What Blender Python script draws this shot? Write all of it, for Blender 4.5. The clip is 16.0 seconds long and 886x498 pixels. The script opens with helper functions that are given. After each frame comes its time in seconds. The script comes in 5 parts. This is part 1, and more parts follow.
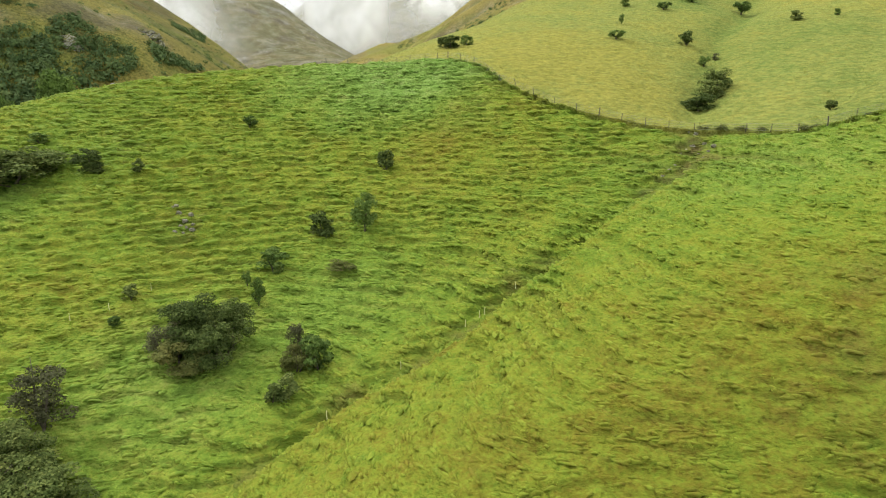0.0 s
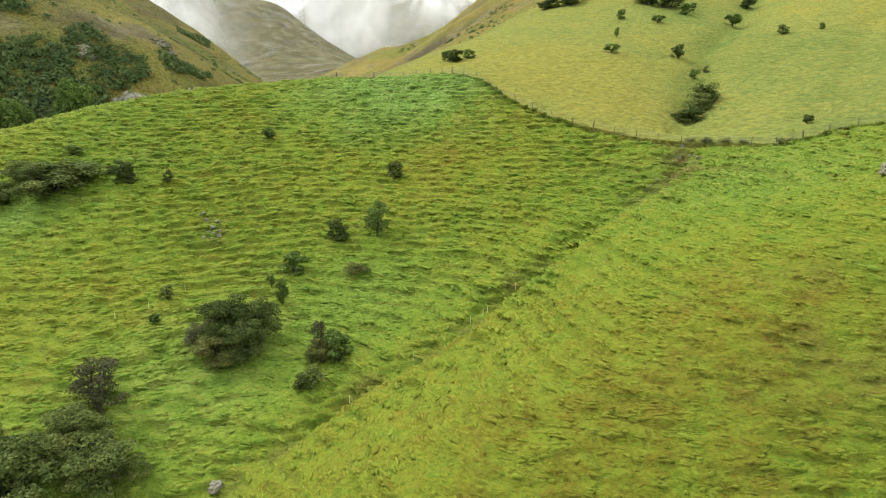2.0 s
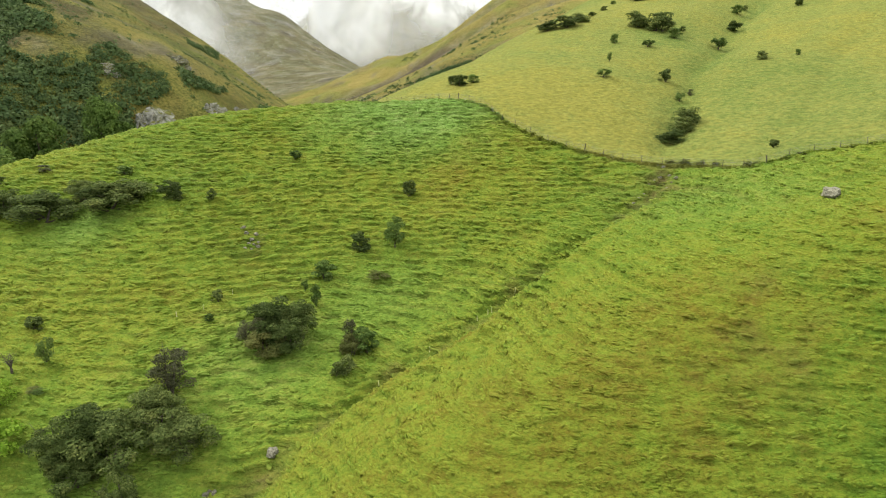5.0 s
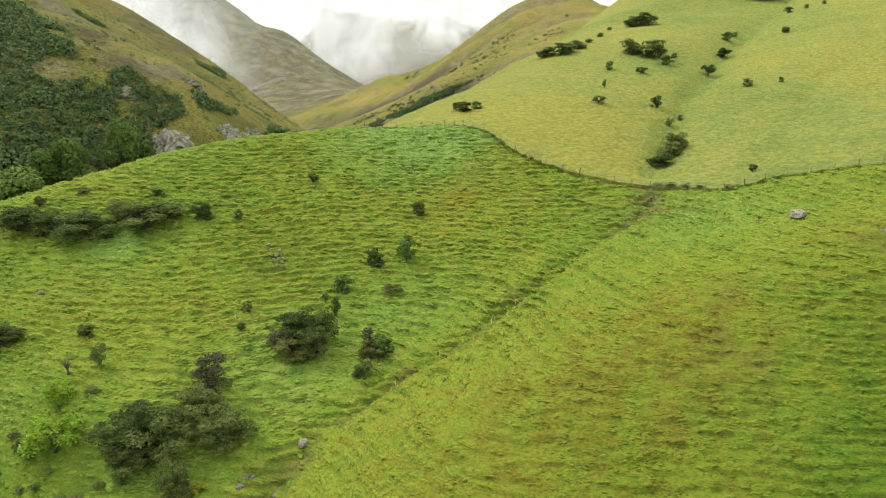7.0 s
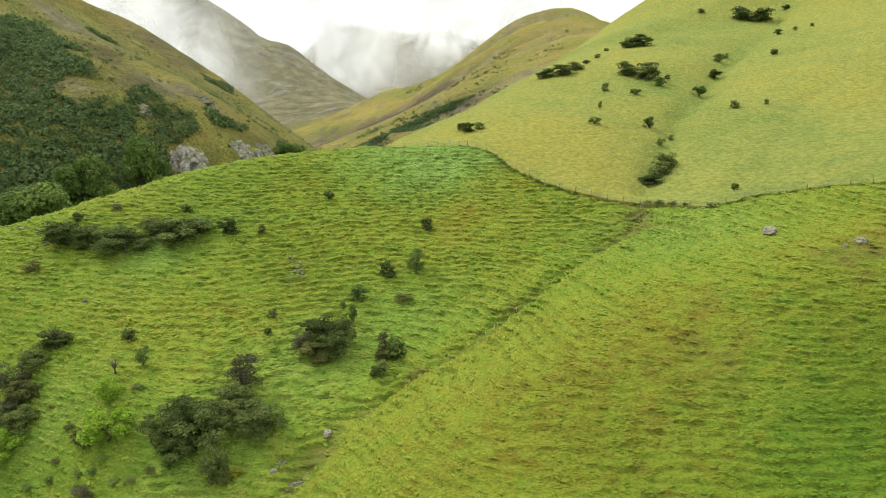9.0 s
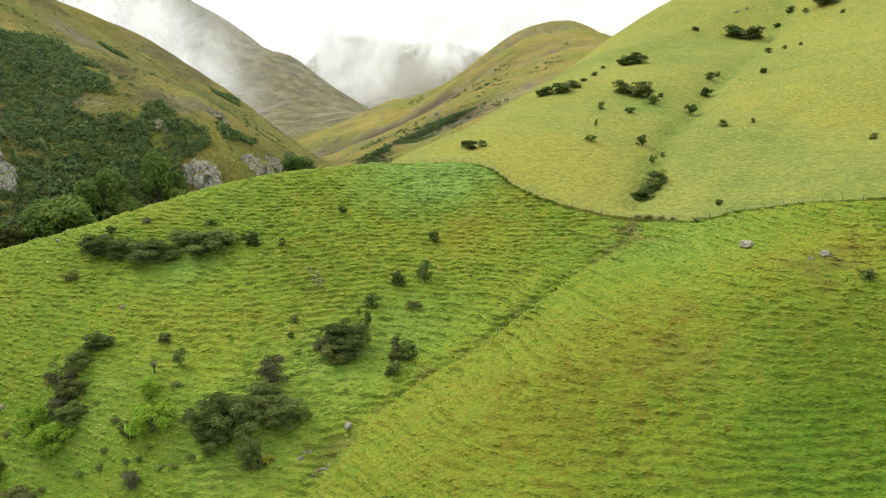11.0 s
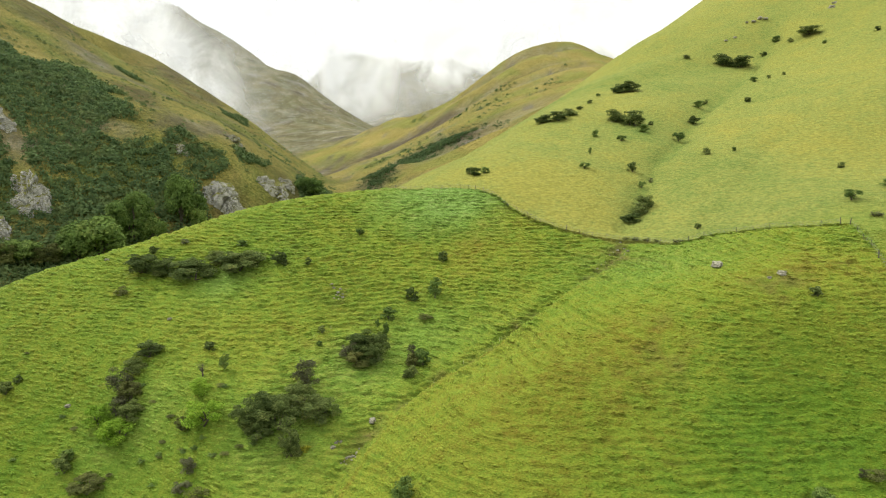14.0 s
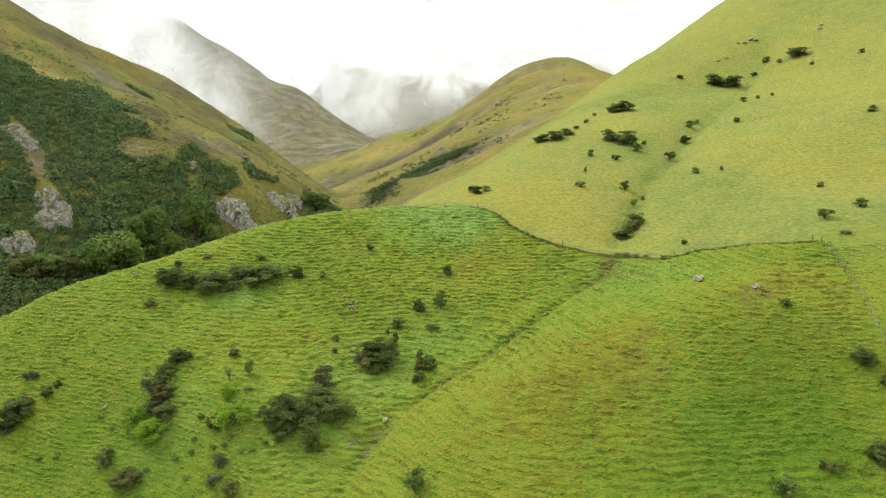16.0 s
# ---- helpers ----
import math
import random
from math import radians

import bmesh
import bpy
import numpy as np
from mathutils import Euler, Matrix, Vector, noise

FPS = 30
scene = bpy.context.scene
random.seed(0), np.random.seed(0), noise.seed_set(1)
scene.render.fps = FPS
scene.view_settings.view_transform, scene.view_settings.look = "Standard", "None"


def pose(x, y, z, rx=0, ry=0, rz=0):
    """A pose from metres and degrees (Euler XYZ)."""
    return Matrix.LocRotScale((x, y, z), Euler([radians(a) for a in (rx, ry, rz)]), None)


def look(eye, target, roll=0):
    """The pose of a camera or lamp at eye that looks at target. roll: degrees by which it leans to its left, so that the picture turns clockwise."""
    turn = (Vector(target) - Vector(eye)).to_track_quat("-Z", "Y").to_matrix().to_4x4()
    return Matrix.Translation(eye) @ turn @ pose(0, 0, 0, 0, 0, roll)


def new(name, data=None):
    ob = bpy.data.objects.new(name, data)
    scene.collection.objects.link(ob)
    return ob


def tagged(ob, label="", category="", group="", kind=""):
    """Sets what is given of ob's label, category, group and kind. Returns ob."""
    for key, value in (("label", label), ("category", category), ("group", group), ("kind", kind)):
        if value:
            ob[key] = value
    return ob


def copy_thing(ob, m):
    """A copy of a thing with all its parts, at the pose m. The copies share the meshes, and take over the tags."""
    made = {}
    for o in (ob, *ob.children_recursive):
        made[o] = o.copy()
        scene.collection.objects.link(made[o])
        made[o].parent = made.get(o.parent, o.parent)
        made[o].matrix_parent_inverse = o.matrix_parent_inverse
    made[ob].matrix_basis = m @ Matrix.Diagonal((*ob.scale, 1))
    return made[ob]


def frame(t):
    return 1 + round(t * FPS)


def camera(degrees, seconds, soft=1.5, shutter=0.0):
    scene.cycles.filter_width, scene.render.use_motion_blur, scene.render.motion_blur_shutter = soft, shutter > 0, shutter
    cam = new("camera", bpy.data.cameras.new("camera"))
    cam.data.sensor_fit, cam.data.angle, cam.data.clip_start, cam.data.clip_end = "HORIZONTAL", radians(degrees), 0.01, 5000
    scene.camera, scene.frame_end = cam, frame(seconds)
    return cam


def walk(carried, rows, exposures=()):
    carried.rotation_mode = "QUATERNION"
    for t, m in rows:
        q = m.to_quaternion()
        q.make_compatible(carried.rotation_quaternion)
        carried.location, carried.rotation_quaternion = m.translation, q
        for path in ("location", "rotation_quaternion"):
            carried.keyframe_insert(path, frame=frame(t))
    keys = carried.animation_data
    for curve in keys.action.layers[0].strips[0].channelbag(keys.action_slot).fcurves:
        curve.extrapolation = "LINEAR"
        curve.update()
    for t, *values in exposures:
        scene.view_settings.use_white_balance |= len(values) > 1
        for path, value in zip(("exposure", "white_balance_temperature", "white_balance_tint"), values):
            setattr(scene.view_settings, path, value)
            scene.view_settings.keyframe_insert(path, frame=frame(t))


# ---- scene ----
cam = camera(66.604, 16.0, soft=1.1)
# seconds, eye x, y, z, tilt from straight down, heading, roll
PATH = [
    (0, 0.00, -0.00, 40.00, 75.000, -0.000, -0.023),
    (0.5, -0.11, -1.49, 40.40, 75.044, 0.046, -0.053),
    (1, -0.26, -3.02, 40.87, 75.100, 0.046, -0.068),
    (1.5, -0.44, -4.72, 41.44, 75.115, 0.056, -0.065),
    (2, -0.63, -6.44, 41.98, 75.161, 0.068, -0.064),
    (2.5, -0.78, -8.25, 42.53, 75.220, 0.091, -0.046),
    (3, -0.99, -10.23, 43.18, 75.228, 0.089, -0.063),
    (3.5, -1.09, -12.16, 43.75, 75.294, 0.151, -0.081),
    (4, -1.29, -14.01, 44.33, 75.299, 0.161, -0.079),
    (6.5, -2.40, -24.76, 47.32, 76.682, 0.239, -0.048),
    (7, -2.63, -27.01, 47.86, 76.958, 0.266, -0.064),
    (7.5, -2.85, -29.30, 48.46, 77.236, 0.285, -0.057),
    (8, -3.07, -31.59, 49.04, 77.476, 0.307, -0.031),
    (8.5, -3.26, -33.92, 49.67, 77.704, 0.354, -0.056),
    (9, -3.53, -36.32, 50.22, 77.910, 0.357, -0.005),
    (11.5, -4.81, -48.34, 53.38, 78.827, 0.405, 0.044),
    (12, -5.11, -50.80, 54.02, 79.025, 0.398, 0.045),
    (12.5, -5.32, -53.33, 54.67, 79.231, 0.428, 0.050),
    (13, -5.59, -55.84, 55.26, 79.461, 0.440, 0.063),
    (13.5, -5.86, -58.45, 55.92, 79.686, 0.434, 0.083),
    (14, -6.06, -61.09, 56.53, 79.937, 0.453, 0.095),
    (14.5, -6.30, -63.82, 57.23, 80.168, 0.457, 0.099),
    (15, -6.52, -66.55, 57.82, 80.425, 0.478, 0.097),
    (15.5, -6.78, -69.31, 58.52, 80.659, 0.462, 0.120),
    (16, -7.03, -72.17, 59.17, 80.923, 0.461, 0.119),
]
walk(cam, [(t, pose(x, y, z, tilt, 0, head) @ pose(0, 0, 0, 0, 0, lean)) for t, x, y, z, tilt, head, lean in PATH])

# ---- sky and light: a bright overcast day with low cloud on the tops ----
SUN_DIR = Vector((-0.62, 0.36, 0.68)).normalized()
world = bpy.data.worlds.new("overcast_sky")
scene.world = world
world.use_nodes = True
wn, wl = world.node_tree.nodes, world.node_tree.links
wn.clear()
w_out = wn.new("ShaderNodeOutputWorld")
w_bg = wn.new("ShaderNodeBackground")
w_sky = wn.new("ShaderNodeTexSky")
w_sky.sky_type, w_sky.sun_disc = "NISHITA", False
w_sky.sun_elevation = math.asin(SUN_DIR.z)
w_sky.sun_rotation = math.atan2(SUN_DIR.x, SUN_DIR.y)
w_scale = wn.new("ShaderNodeMix")
w_scale.data_type, w_scale.blend_type = "RGBA", "MULTIPLY"
w_scale.inputs["Factor"].default_value = 1.0
w_scale.inputs["B"].default_value = (0.10, 0.10, 0.10, 1)
w_mix = wn.new("ShaderNodeMix")
w_mix.data_type = "RGBA"
w_mix.inputs["Factor"].default_value = 0.88
# an overcast sky: the zenith more than twice as bright as the horizon
w_dir = wn.new("ShaderNodeSeparateXYZ")
w_rise = wn.new("ShaderNodeMapRange")
w_rise.inputs["From Min"].default_value, w_rise.inputs["From Max"].default_value = 0.05, 1.0
w_rise.inputs["To Min"].default_value, w_rise.inputs["To Max"].default_value = 1.10, 2.55
w_cloud = wn.new("ShaderNodeMix")
w_cloud.data_type, w_cloud.blend_type = "RGBA", "MULTIPLY"
w_cloud.inputs["Factor"].default_value = 1.0
w_cloud.inputs["A"].default_value = (0.985, 1.0, 0.99, 1)
wl.new(wn.new("ShaderNodeTexCoord").outputs["Generated"], w_dir.inputs[0])
wl.new(w_dir.outputs["Z"], w_rise.inputs["Value"])
wl.new(w_rise.outputs["Result"], w_cloud.inputs["B"])
wl.new(w_cloud.outputs["Result"], w_mix.inputs["B"])
wl.new(w_sky.outputs["Color"], w_scale.inputs["A"])
wl.new(w_scale.outputs["Result"], w_mix.inputs["A"])
wl.new(w_mix.outputs["Result"], w_bg.inputs["Color"])
w_bg.inputs["Strength"].default_value = 1.0
wl.new(w_bg.outputs["Background"], w_out.inputs["Surface"])

sun = new("sun", bpy.data.lights.new("sun", "SUN"))
sun.data.energy, sun.data.angle, sun.data.color = 3.2, radians(12), (1.0, 0.96, 0.88)
sun.matrix_world = look(SUN_DIR * 300, (0, 0, 0))

# ---- materials ----


class Nodes:
    """A small hand for wiring node materials."""

    def __init__(self, name):
        self.mat = bpy.data.materials.new(name)
        self.mat.use_nodes = True
        self.tree = self.mat.node_tree
        self.bsdf = self.tree.nodes["Principled BSDF"]
        self.out = self.tree.nodes["Material Output"]
        self.where = self.tree.nodes.new("ShaderNodeTexCoord").outputs["Object"]

    def link(self, a, b):
        self.tree.links.new(a, b)

    def noise(self, scale, detail=4.0, rough_=0.6, where=None, distort=0.0):
        n = self.tree.nodes.new("ShaderNodeTexNoise")
        n.inputs["Scale"].default_value, n.inputs["Detail"].default_value = scale, detail
        n.inputs["Roughness"].default_value, n.inputs["Distortion"].default_value = rough_, distort
        self.link(where or self.where, n.inputs["Vector"])
        return n.outputs["Fac"]

    def ramp(self, fac, stops):
        r = self.tree.nodes.new("ShaderNodeValToRGB")
        while len(r.color_ramp.elements) < len(stops):
            r.color_ramp.elements.new(0.5)
        for e, (p, c) in zip(r.color_ramp.elements, stops):
            e.position, e.color = p, (*c, 1) if len(c) == 3 else c
        self.link(fac, r.inputs["Fac"])
        return r.outputs["Color"]

    def mix(self, fac, a, b, kind="MIX"):
        m = self.tree.nodes.new("ShaderNodeMix")
        m.data_type, m.blend_type = "RGBA", kind
        for sock, v in ((m.inputs["Factor"], fac), (m.inputs[6], a), (m.inputs[7], b)):
            if hasattr(v, "is_linked"):
                self.link(v, sock)
            elif isinstance(v, (int, float)):
                sock.default_value = v
            else:
                sock.default_value = (*v, 1)
        return m.outputs[2]

    def math(self, op, a, b=0.0, clamp=False):
        m = self.tree.nodes.new("ShaderNodeMath")
        m.operation, m.use_clamp = op, clamp
        for sock, v in ((m.inputs[0], a), (m.inputs[1], b)):
            if hasattr(v, "is_linked"):
                self.link(v, sock)
            else:
                sock.default_value = v
        return m.outputs[0]

    def stretched(self, flat, tall):
        m = self.tree.nodes.new("ShaderNodeMapping")
        m.inputs["Scale"].default_value = (flat, flat, tall)
        self.link(self.where, m.inputs["Vector"])
        return m.outputs["Vector"]

    def attr(self, name):
        a = self.tree.nodes.new("ShaderNodeAttribute")
        a.attribute_name = name
        return a.outputs["Fac"]

    def island(self):
        return self.tree.nodes.new("ShaderNodeNewGeometry").outputs["Random Per Island"]

    def object_random(self):
        return self.tree.nodes.new("ShaderNodeObjectInfo").outputs["Random"]

    def bump(self, height, strength, distance):
        b = self.tree.nodes.new("ShaderNodeBump")
        b.inputs["Strength"].default_value, b.inputs["Distance"].default_value = strength, distance
        self.link(height, b.inputs["Height"])
        self.link(b.outputs["Normal"], self.bsdf.inputs["Normal"])

    def finish(self, colour, roughness=0.9, gloss=0.1):
        if hasattr(colour, "is_linked"):
            self.link(colour, self.bsdf.inputs["Base Color"])
        else:
            self.bsdf.inputs["Base Color"].default_value = (*colour, 1)
        self.bsdf.inputs["Roughness"].default_value = roughness
        self.bsdf.inputs["Specular IOR Level"].default_value = gloss
        return self.mat


def pasture_colour(n):
    """Colours of the sward: damp green, yellowing grass, earth, dry tussock hill and bare stone."""
    broad, patch, fine = n.noise(0.045, 4, 0.6), n.noise(0.42, 5, 0.65), n.noise(3.5, 4, 0.6)
    s = n.math("ADD", n.math("MULTIPLY", patch, 0.75), n.math("MULTIPLY", fine, 0.70))
    s = n.math("ADD", s, n.math("MULTIPLY", broad, 0.35))
    s = n.math("ADD", s, n.math("MULTIPLY", n.attr("dry"), 0.42))
    banks = n.noise(1.0, 5, 0.65, n.stretched(0.55, 2.6))
    s = n.math("ADD", s, n.math("MULTIPLY", banks, 0.45))
    s = n.math("SUBTRACT", s, 0.78)
    near = n.ramp(s, [(0.10, (0.098, 0.172, 0.018)), (0.36, (0.140, 0.218, 0.020)), (0.58, (0.205, 0.248, 0.024)), (0.80, (0.182, 0.172, 0.018)), (1.0, (0.190, 0.150, 0.022))])
    lush = n.ramp(n.math("ADD", n.math("MULTIPLY", patch, 0.6), n.math("MULTIPLY", fine, 0.4)), [(0.25, (0.095, 0.178, 0.030)), (0.50, (0.165, 0.275, 0.062)), (0.72, (0.30, 0.41, 0.16))])
    near = n.mix(1.0, near, (0.91, 0.885, 1.08), "MULTIPLY")
    near = n.mix(n.math("MULTIPLY", n.attr("lush"), 0.70), near, lush)
    # broad patches of a deeper, darker green
    near = n.mix(n.attr("deep"), near, n.mix(1.0, near, (0.66, 0.78, 0.62), "MULTIPLY"))
    # the earth mask also carries the shade coloured onto the step risers
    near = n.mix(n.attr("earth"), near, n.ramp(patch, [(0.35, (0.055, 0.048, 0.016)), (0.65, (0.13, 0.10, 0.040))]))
    e = n.math("ADD", n.math("MULTIPLY", n.noise(0.11, 5, 0.65), 0.6), n.math("MULTIPLY", n.attr("dry"), 0.5))
    e = n.math("ADD", e, n.math("MULTIPLY", n.noise(2.2, 6, 0.8), 0.75))
    e = n.math("SUBTRACT", e, 0.06)
    e = n.math("ADD", e, n.math("SUBTRACT", n.math("MULTIPLY", n.noise(1.0, 6, 0.75, n.stretched(0.5, 2.4)), 0.75), 0.46))
    east = n.ramp(e, [(0.32, (0.082, 0.128, 0.025)), (0.52, (0.145, 0.193, 0.042)), (0.74, (0.210, 0.230, 0.054)), (0.94, (0.258, 0.244, 0.050))])
    east = n.mix(n.math("MULTIPLY", n.attr("earth"), 0.7), east, (0.09, 0.07, 0.03))
    w = n.math("ADD", n.math("MULTIPLY", n.noise(0.014, 8, 0.68), 0.65), n.math("MULTIPLY", n.noise(0.30, 7, 0.8), 0.45))
    w = n.math("ADD", w, n.math("MULTIPLY", n.attr("dry"), 0.16))
    west = n.ramp(w, [(0.36, (0.060, 0.057, 0.018)), (0.43, (0.104, 0.102, 0.030)), (0.51, (0.176, 0.166, 0.046)), (0.60, (0.240, 0.206, 0.056)), (0.74, (0.295, 0.240, 0.075))])
    sward = n.ramp(n.noise(0.022, 5, 0.6), [(0.48, (0, 0, 0)), (0.60, (1, 1, 1))])
    west = n.mix(n.math("MULTIPLY", sward, 0.6), west, n.mix(1.0, west, (0.72, 0.98, 0.75), "MULTIPLY"))
    west = n.mix(1.0, west, n.ramp(n.noise(0.9, 5, 0.75), [(0.35, (0.46, 0.50, 0.45)), (0.55, (1.12, 1.10, 1.08))]), "MULTIPLY")
    west = n.mix(n.attr("stone"), west, n.ramp(n.noise(0.03, 10, 0.75, distort=0.4), [(0.36, (0.062, 0.056, 0.038)), (0.5, (0.145, 0.128, 0.092)), (0.66, (0.28, 0.27, 0.235))]))
    west = n.mix(n.math("MULTIPLY", n.attr("earth"), 0.85), west, n.ramp(n.noise(0.16, 6, 0.7), [(0.35, (0.042, 0.034, 0.022)), (0.65, (0.110, 0.082, 0.042))]))
    c = n.mix(n.attr("east"), near, east)
    return n.mix(n.attr("west"), c, west), patch, fine


def pasture_material():
    n = Nodes("pasture")
    colour, patch, fine = pasture_colour(n)
    thatch = n.ramp(n.noise(1.0, 5, 0.75, n.stretched(2.2, 7.5)), [(0.34, (0.48, 0.50, 0.40)), (0.46, (0.90, 0.91, 0.86)), (0.62, (1.12, 1.10, 1.08))])
    colour = n.mix(n.math("SUBTRACT", 1.0, n.math("ADD", n.attr("east"), n.attr("west"), True)), colour, n.mix(1.0, colour, thatch, "MULTIPLY"))
    ledge = n.ramp(n.noise(1.0, 7, 0.8, n.stretched(0.8, 3.4)), [(0.38, (0.58, 0.63, 0.54)), (0.60, (1.14, 1.12, 1.12))])
    colour = n.mix(n.math("ADD", n.attr("east"), n.attr("west"), True), colour, n.mix(1.0, colour, ledge, "MULTIPLY"))
    blades = n.noise(9.0, 5, 0.7)
    clumps = n.noise(1.6, 4, 0.65)
    near_relief = n.math("ADD", n.math("MULTIPLY", blades, 0.30), clumps)
    near_relief = n.math("ADD", near_relief, n.math("MULTIPLY", n.noise(1.0, 5, 0.7, n.stretched(0.9, 4.2)), 1.3))
    hill_relief = n.math("MULTIPLY", n.noise(1.0, 7, 0.7, n.stretched(0.40, 1.7)), n.math("MULTIPLY", n.attr("east"), 2.2))
    crag_relief = n.math("MULTIPLY", n.noise(0.022, 9, 0.68, distort=0.5), n.math("MULTIPLY", n.attr("west"), 60.0))
    n.bump(n.math("ADD", near_relief, n.math("ADD", hill_relief, crag_relief)), 0.85, 0.35)
    return n.finish(colour, 0.95, 0.06)


def grass_material():
    n = Nodes("grass_blades")
    colour, patch, fine = pasture_colour(n)
    r = n.math("ADD", n.math("MULTIPLY", n.island(), 0.18), n.math("MULTIPLY", n.attr("tuft"), 0.65))
    r = n.math("ADD", r, n.math("MULTIPLY", n.math("SUBTRACT", n.noise(9.0, 5, 0.8), 0.40), 1.15))
    colour = n.mix(1.0, colour, n.ramp(r, [(0.1, (0.72, 0.78, 0.66)), (0.45, (1.25, 1.25, 1.12)), (0.8, (1.65, 1.65, 1.65)), (1.0, (2.1, 2.1, 2.5))]), "MULTIPLY")
    n.bump(n.math("ADD", n.noise(8.0, 5, 0.75), n.noise(1.0, 4, 0.7, n.stretched(5.0, 14.0))), 0.7, 0.06)
    # light passes through the blades as well
    n.finish(colour, 0.75, 0.12)
    through_ = n.tree.nodes.new("ShaderNodeBsdfTranslucent")
    n.link(colour, through_.inputs["Color"])
    both = n.tree.nodes.new("ShaderNodeMixShader")
    both.inputs[0].default_value = 0.33
    n.link(n.bsdf.outputs[0], both.inputs[1])
    n.link(through_.outputs[0], both.inputs[2])
    n.link(both.outputs[0], n.out.inputs["Surface"])
    return n.mat


def leaf_material(name, dark, mid, light, gloss=0.05, lump=4.5, even=0.34):
    n = Nodes(name)
    patch = n.noise(lump, 4, 0.65)
    s = n.math("ADD", n.math("MULTIPLY", n.island(), even), n.math("MULTIPLY", patch, 1 - even))
    s = n.math("ADD", s, n.math("MULTIPLY", n.math("SUBTRACT", n.object_random(), 0.5), 0.30))
    colour = n.ramp(s, [(0.18, dark), (0.5, mid), (0.85, light)])
    # some boughs turn brown
    colour = n.mix(n.math("MULTIPLY", n.math("SUBTRACT", n.noise(lump * 0.6, 2, 0.5), 0.52), 3.0, True), colour, n.mix(1.0, colour, (1.20, 0.98, 0.92), "MULTIPLY"))
    n.finish(colour, 0.7, gloss)
    through_ = n.tree.nodes.new("ShaderNodeBsdfTranslucent")
    n.link(colour, through_.inputs["Color"])
    both = n.tree.nodes.new("ShaderNodeMixShader")
    both.inputs[0].default_value = 0.3
    n.link(n.bsdf.outputs[0], both.inputs[1])
    n.link(through_.outputs[0], both.inputs[2])
    n.link(both.outputs[0], n.out.inputs["Surface"])
    return n.mat


def bark_material():
    n = Nodes("bark")
    return n.finish(n.ramp(n.noise(14, 5, 0.7), [(0.3, (0.035, 0.030, 0.020)), (0.7, (0.12, 0.105, 0.075))]), 0.95, 0.05)


def stone_material(name, grassy=True):
    n = Nodes(name)
    grain_, crack = n.noise(8.0, 7, 0.75), n.noise(2.5, 6, 0.7, distort=1.5)
    lichen = n.noise(3.5, 6, 0.75)
    c = n.ramp(grain_, [(0.25, (0.115, 0.110, 0.092)), (0.48, (0.31, 0.30, 0.26)), (0.72, (0.56, 0.55, 0.49))])
    c = n.mix(n.math("MULTIPLY", n.math("SUBTRACT", lichen, 0.54), 5, True), c, (0.16, 0.155, 0.055))
    split = n.math("SUBTRACT", 1.0, n.math("MULTIPLY", n.math("ABSOLUTE", n.math("SUBTRACT", crack, 0.5)), 55), True)
    c = n.mix(n.math("MULTIPLY", split, 0.75), c, (0.035, 0.032, 0.022))
    if not grassy:
        c = n.mix(1.0, c, (1.03, 1.0, 0.86), "MULTIPLY")
    up = n.tree.nodes.new("ShaderNodeSeparateXYZ")
    n.link(n.tree.nodes.new("ShaderNodeNewGeometry").outputs["True Normal"], up.inputs[0])
    ledge = n.math("MULTIPLY", n.math("SUBTRACT", n.math("ADD", up.outputs[2], n.math("MULTIPLY", lichen, 0.9)), 0.86), 5, True)
    c = n.mix(n.math("MULTIPLY", ledge, 1.0 if grassy else 0.12), c, n.ramp(grain_, [(0.3, (0.06, 0.065, 0.016)), (0.7, (0.17, 0.165, 0.04))]))
    n.bump(n.math("ADD", grain_, n.math("MULTIPLY", crack, 1.5)), 0.9, 0.3)
    return n.finish(c, 0.95, 0.1)


def weathered_wood():
    n = Nodes("weathered_wood")
    return n.finish(n.ramp(n.noise(12, 4, 0.6), [(0.3, (0.05, 0.045, 0.036)), (0.7, (0.16, 0.145, 0.12))]), 0.9, 0.1)


def plain_material(name, colour, roughness=0.6, metal=0.0):
    n = Nodes(name)
    n.bsdf.inputs["Metallic"].default_value = metal
    speck = n.noise(6, 3, 0.6)
    return n.finish(n.mix(n.math("MULTIPLY", speck, 0.5), colour, tuple(c * 0.6 for c in colour)), roughness, 0.3)


PASTURE, GRASS = pasture_material(), grass_material()
LEAF_DARK = leaf_material("dark_shrub_leaves", (0.028, 0.046, 0.012), (0.082, 0.116, 0.030), (0.22, 0.255, 0.072))
LEAF_BROWN = leaf_material("brown_shrub_leaves", (0.044, 0.053, 0.015), (0.098, 0.112, 0.031), (0.19, 0.195, 0.058))
LEAF_GREY = leaf_material("grey_twiggy_leaves", (0.044, 0.048, 0.022), (0.100, 0.106, 0.050), (0.18, 0.182, 0.096))
LEAF_BRIGHT = leaf_material("bright_green_leaves", (0.065, 0.130, 0.012), (0.170, 0.290, 0.024), (0.30, 0.42, 0.050))
LEAF_TREE = leaf_material("tree_leaves", (0.038, 0.068, 0.016), (0.100, 0.160, 0.036), (0.20, 0.265, 0.066))
LEAF_VALLEY = leaf_material("valley_tree_leaves", (0.045, 0.080, 0.018), (0.120, 0.190, 0.042), (0.25, 0.325, 0.080))
LEAF_SCRUB = leaf_material("hill_scrub_leaves", (0.030, 0.056, 0.022), (0.070, 0.114, 0.041), (0.16, 0.212, 0.072), lump=0.22, even=0.20)
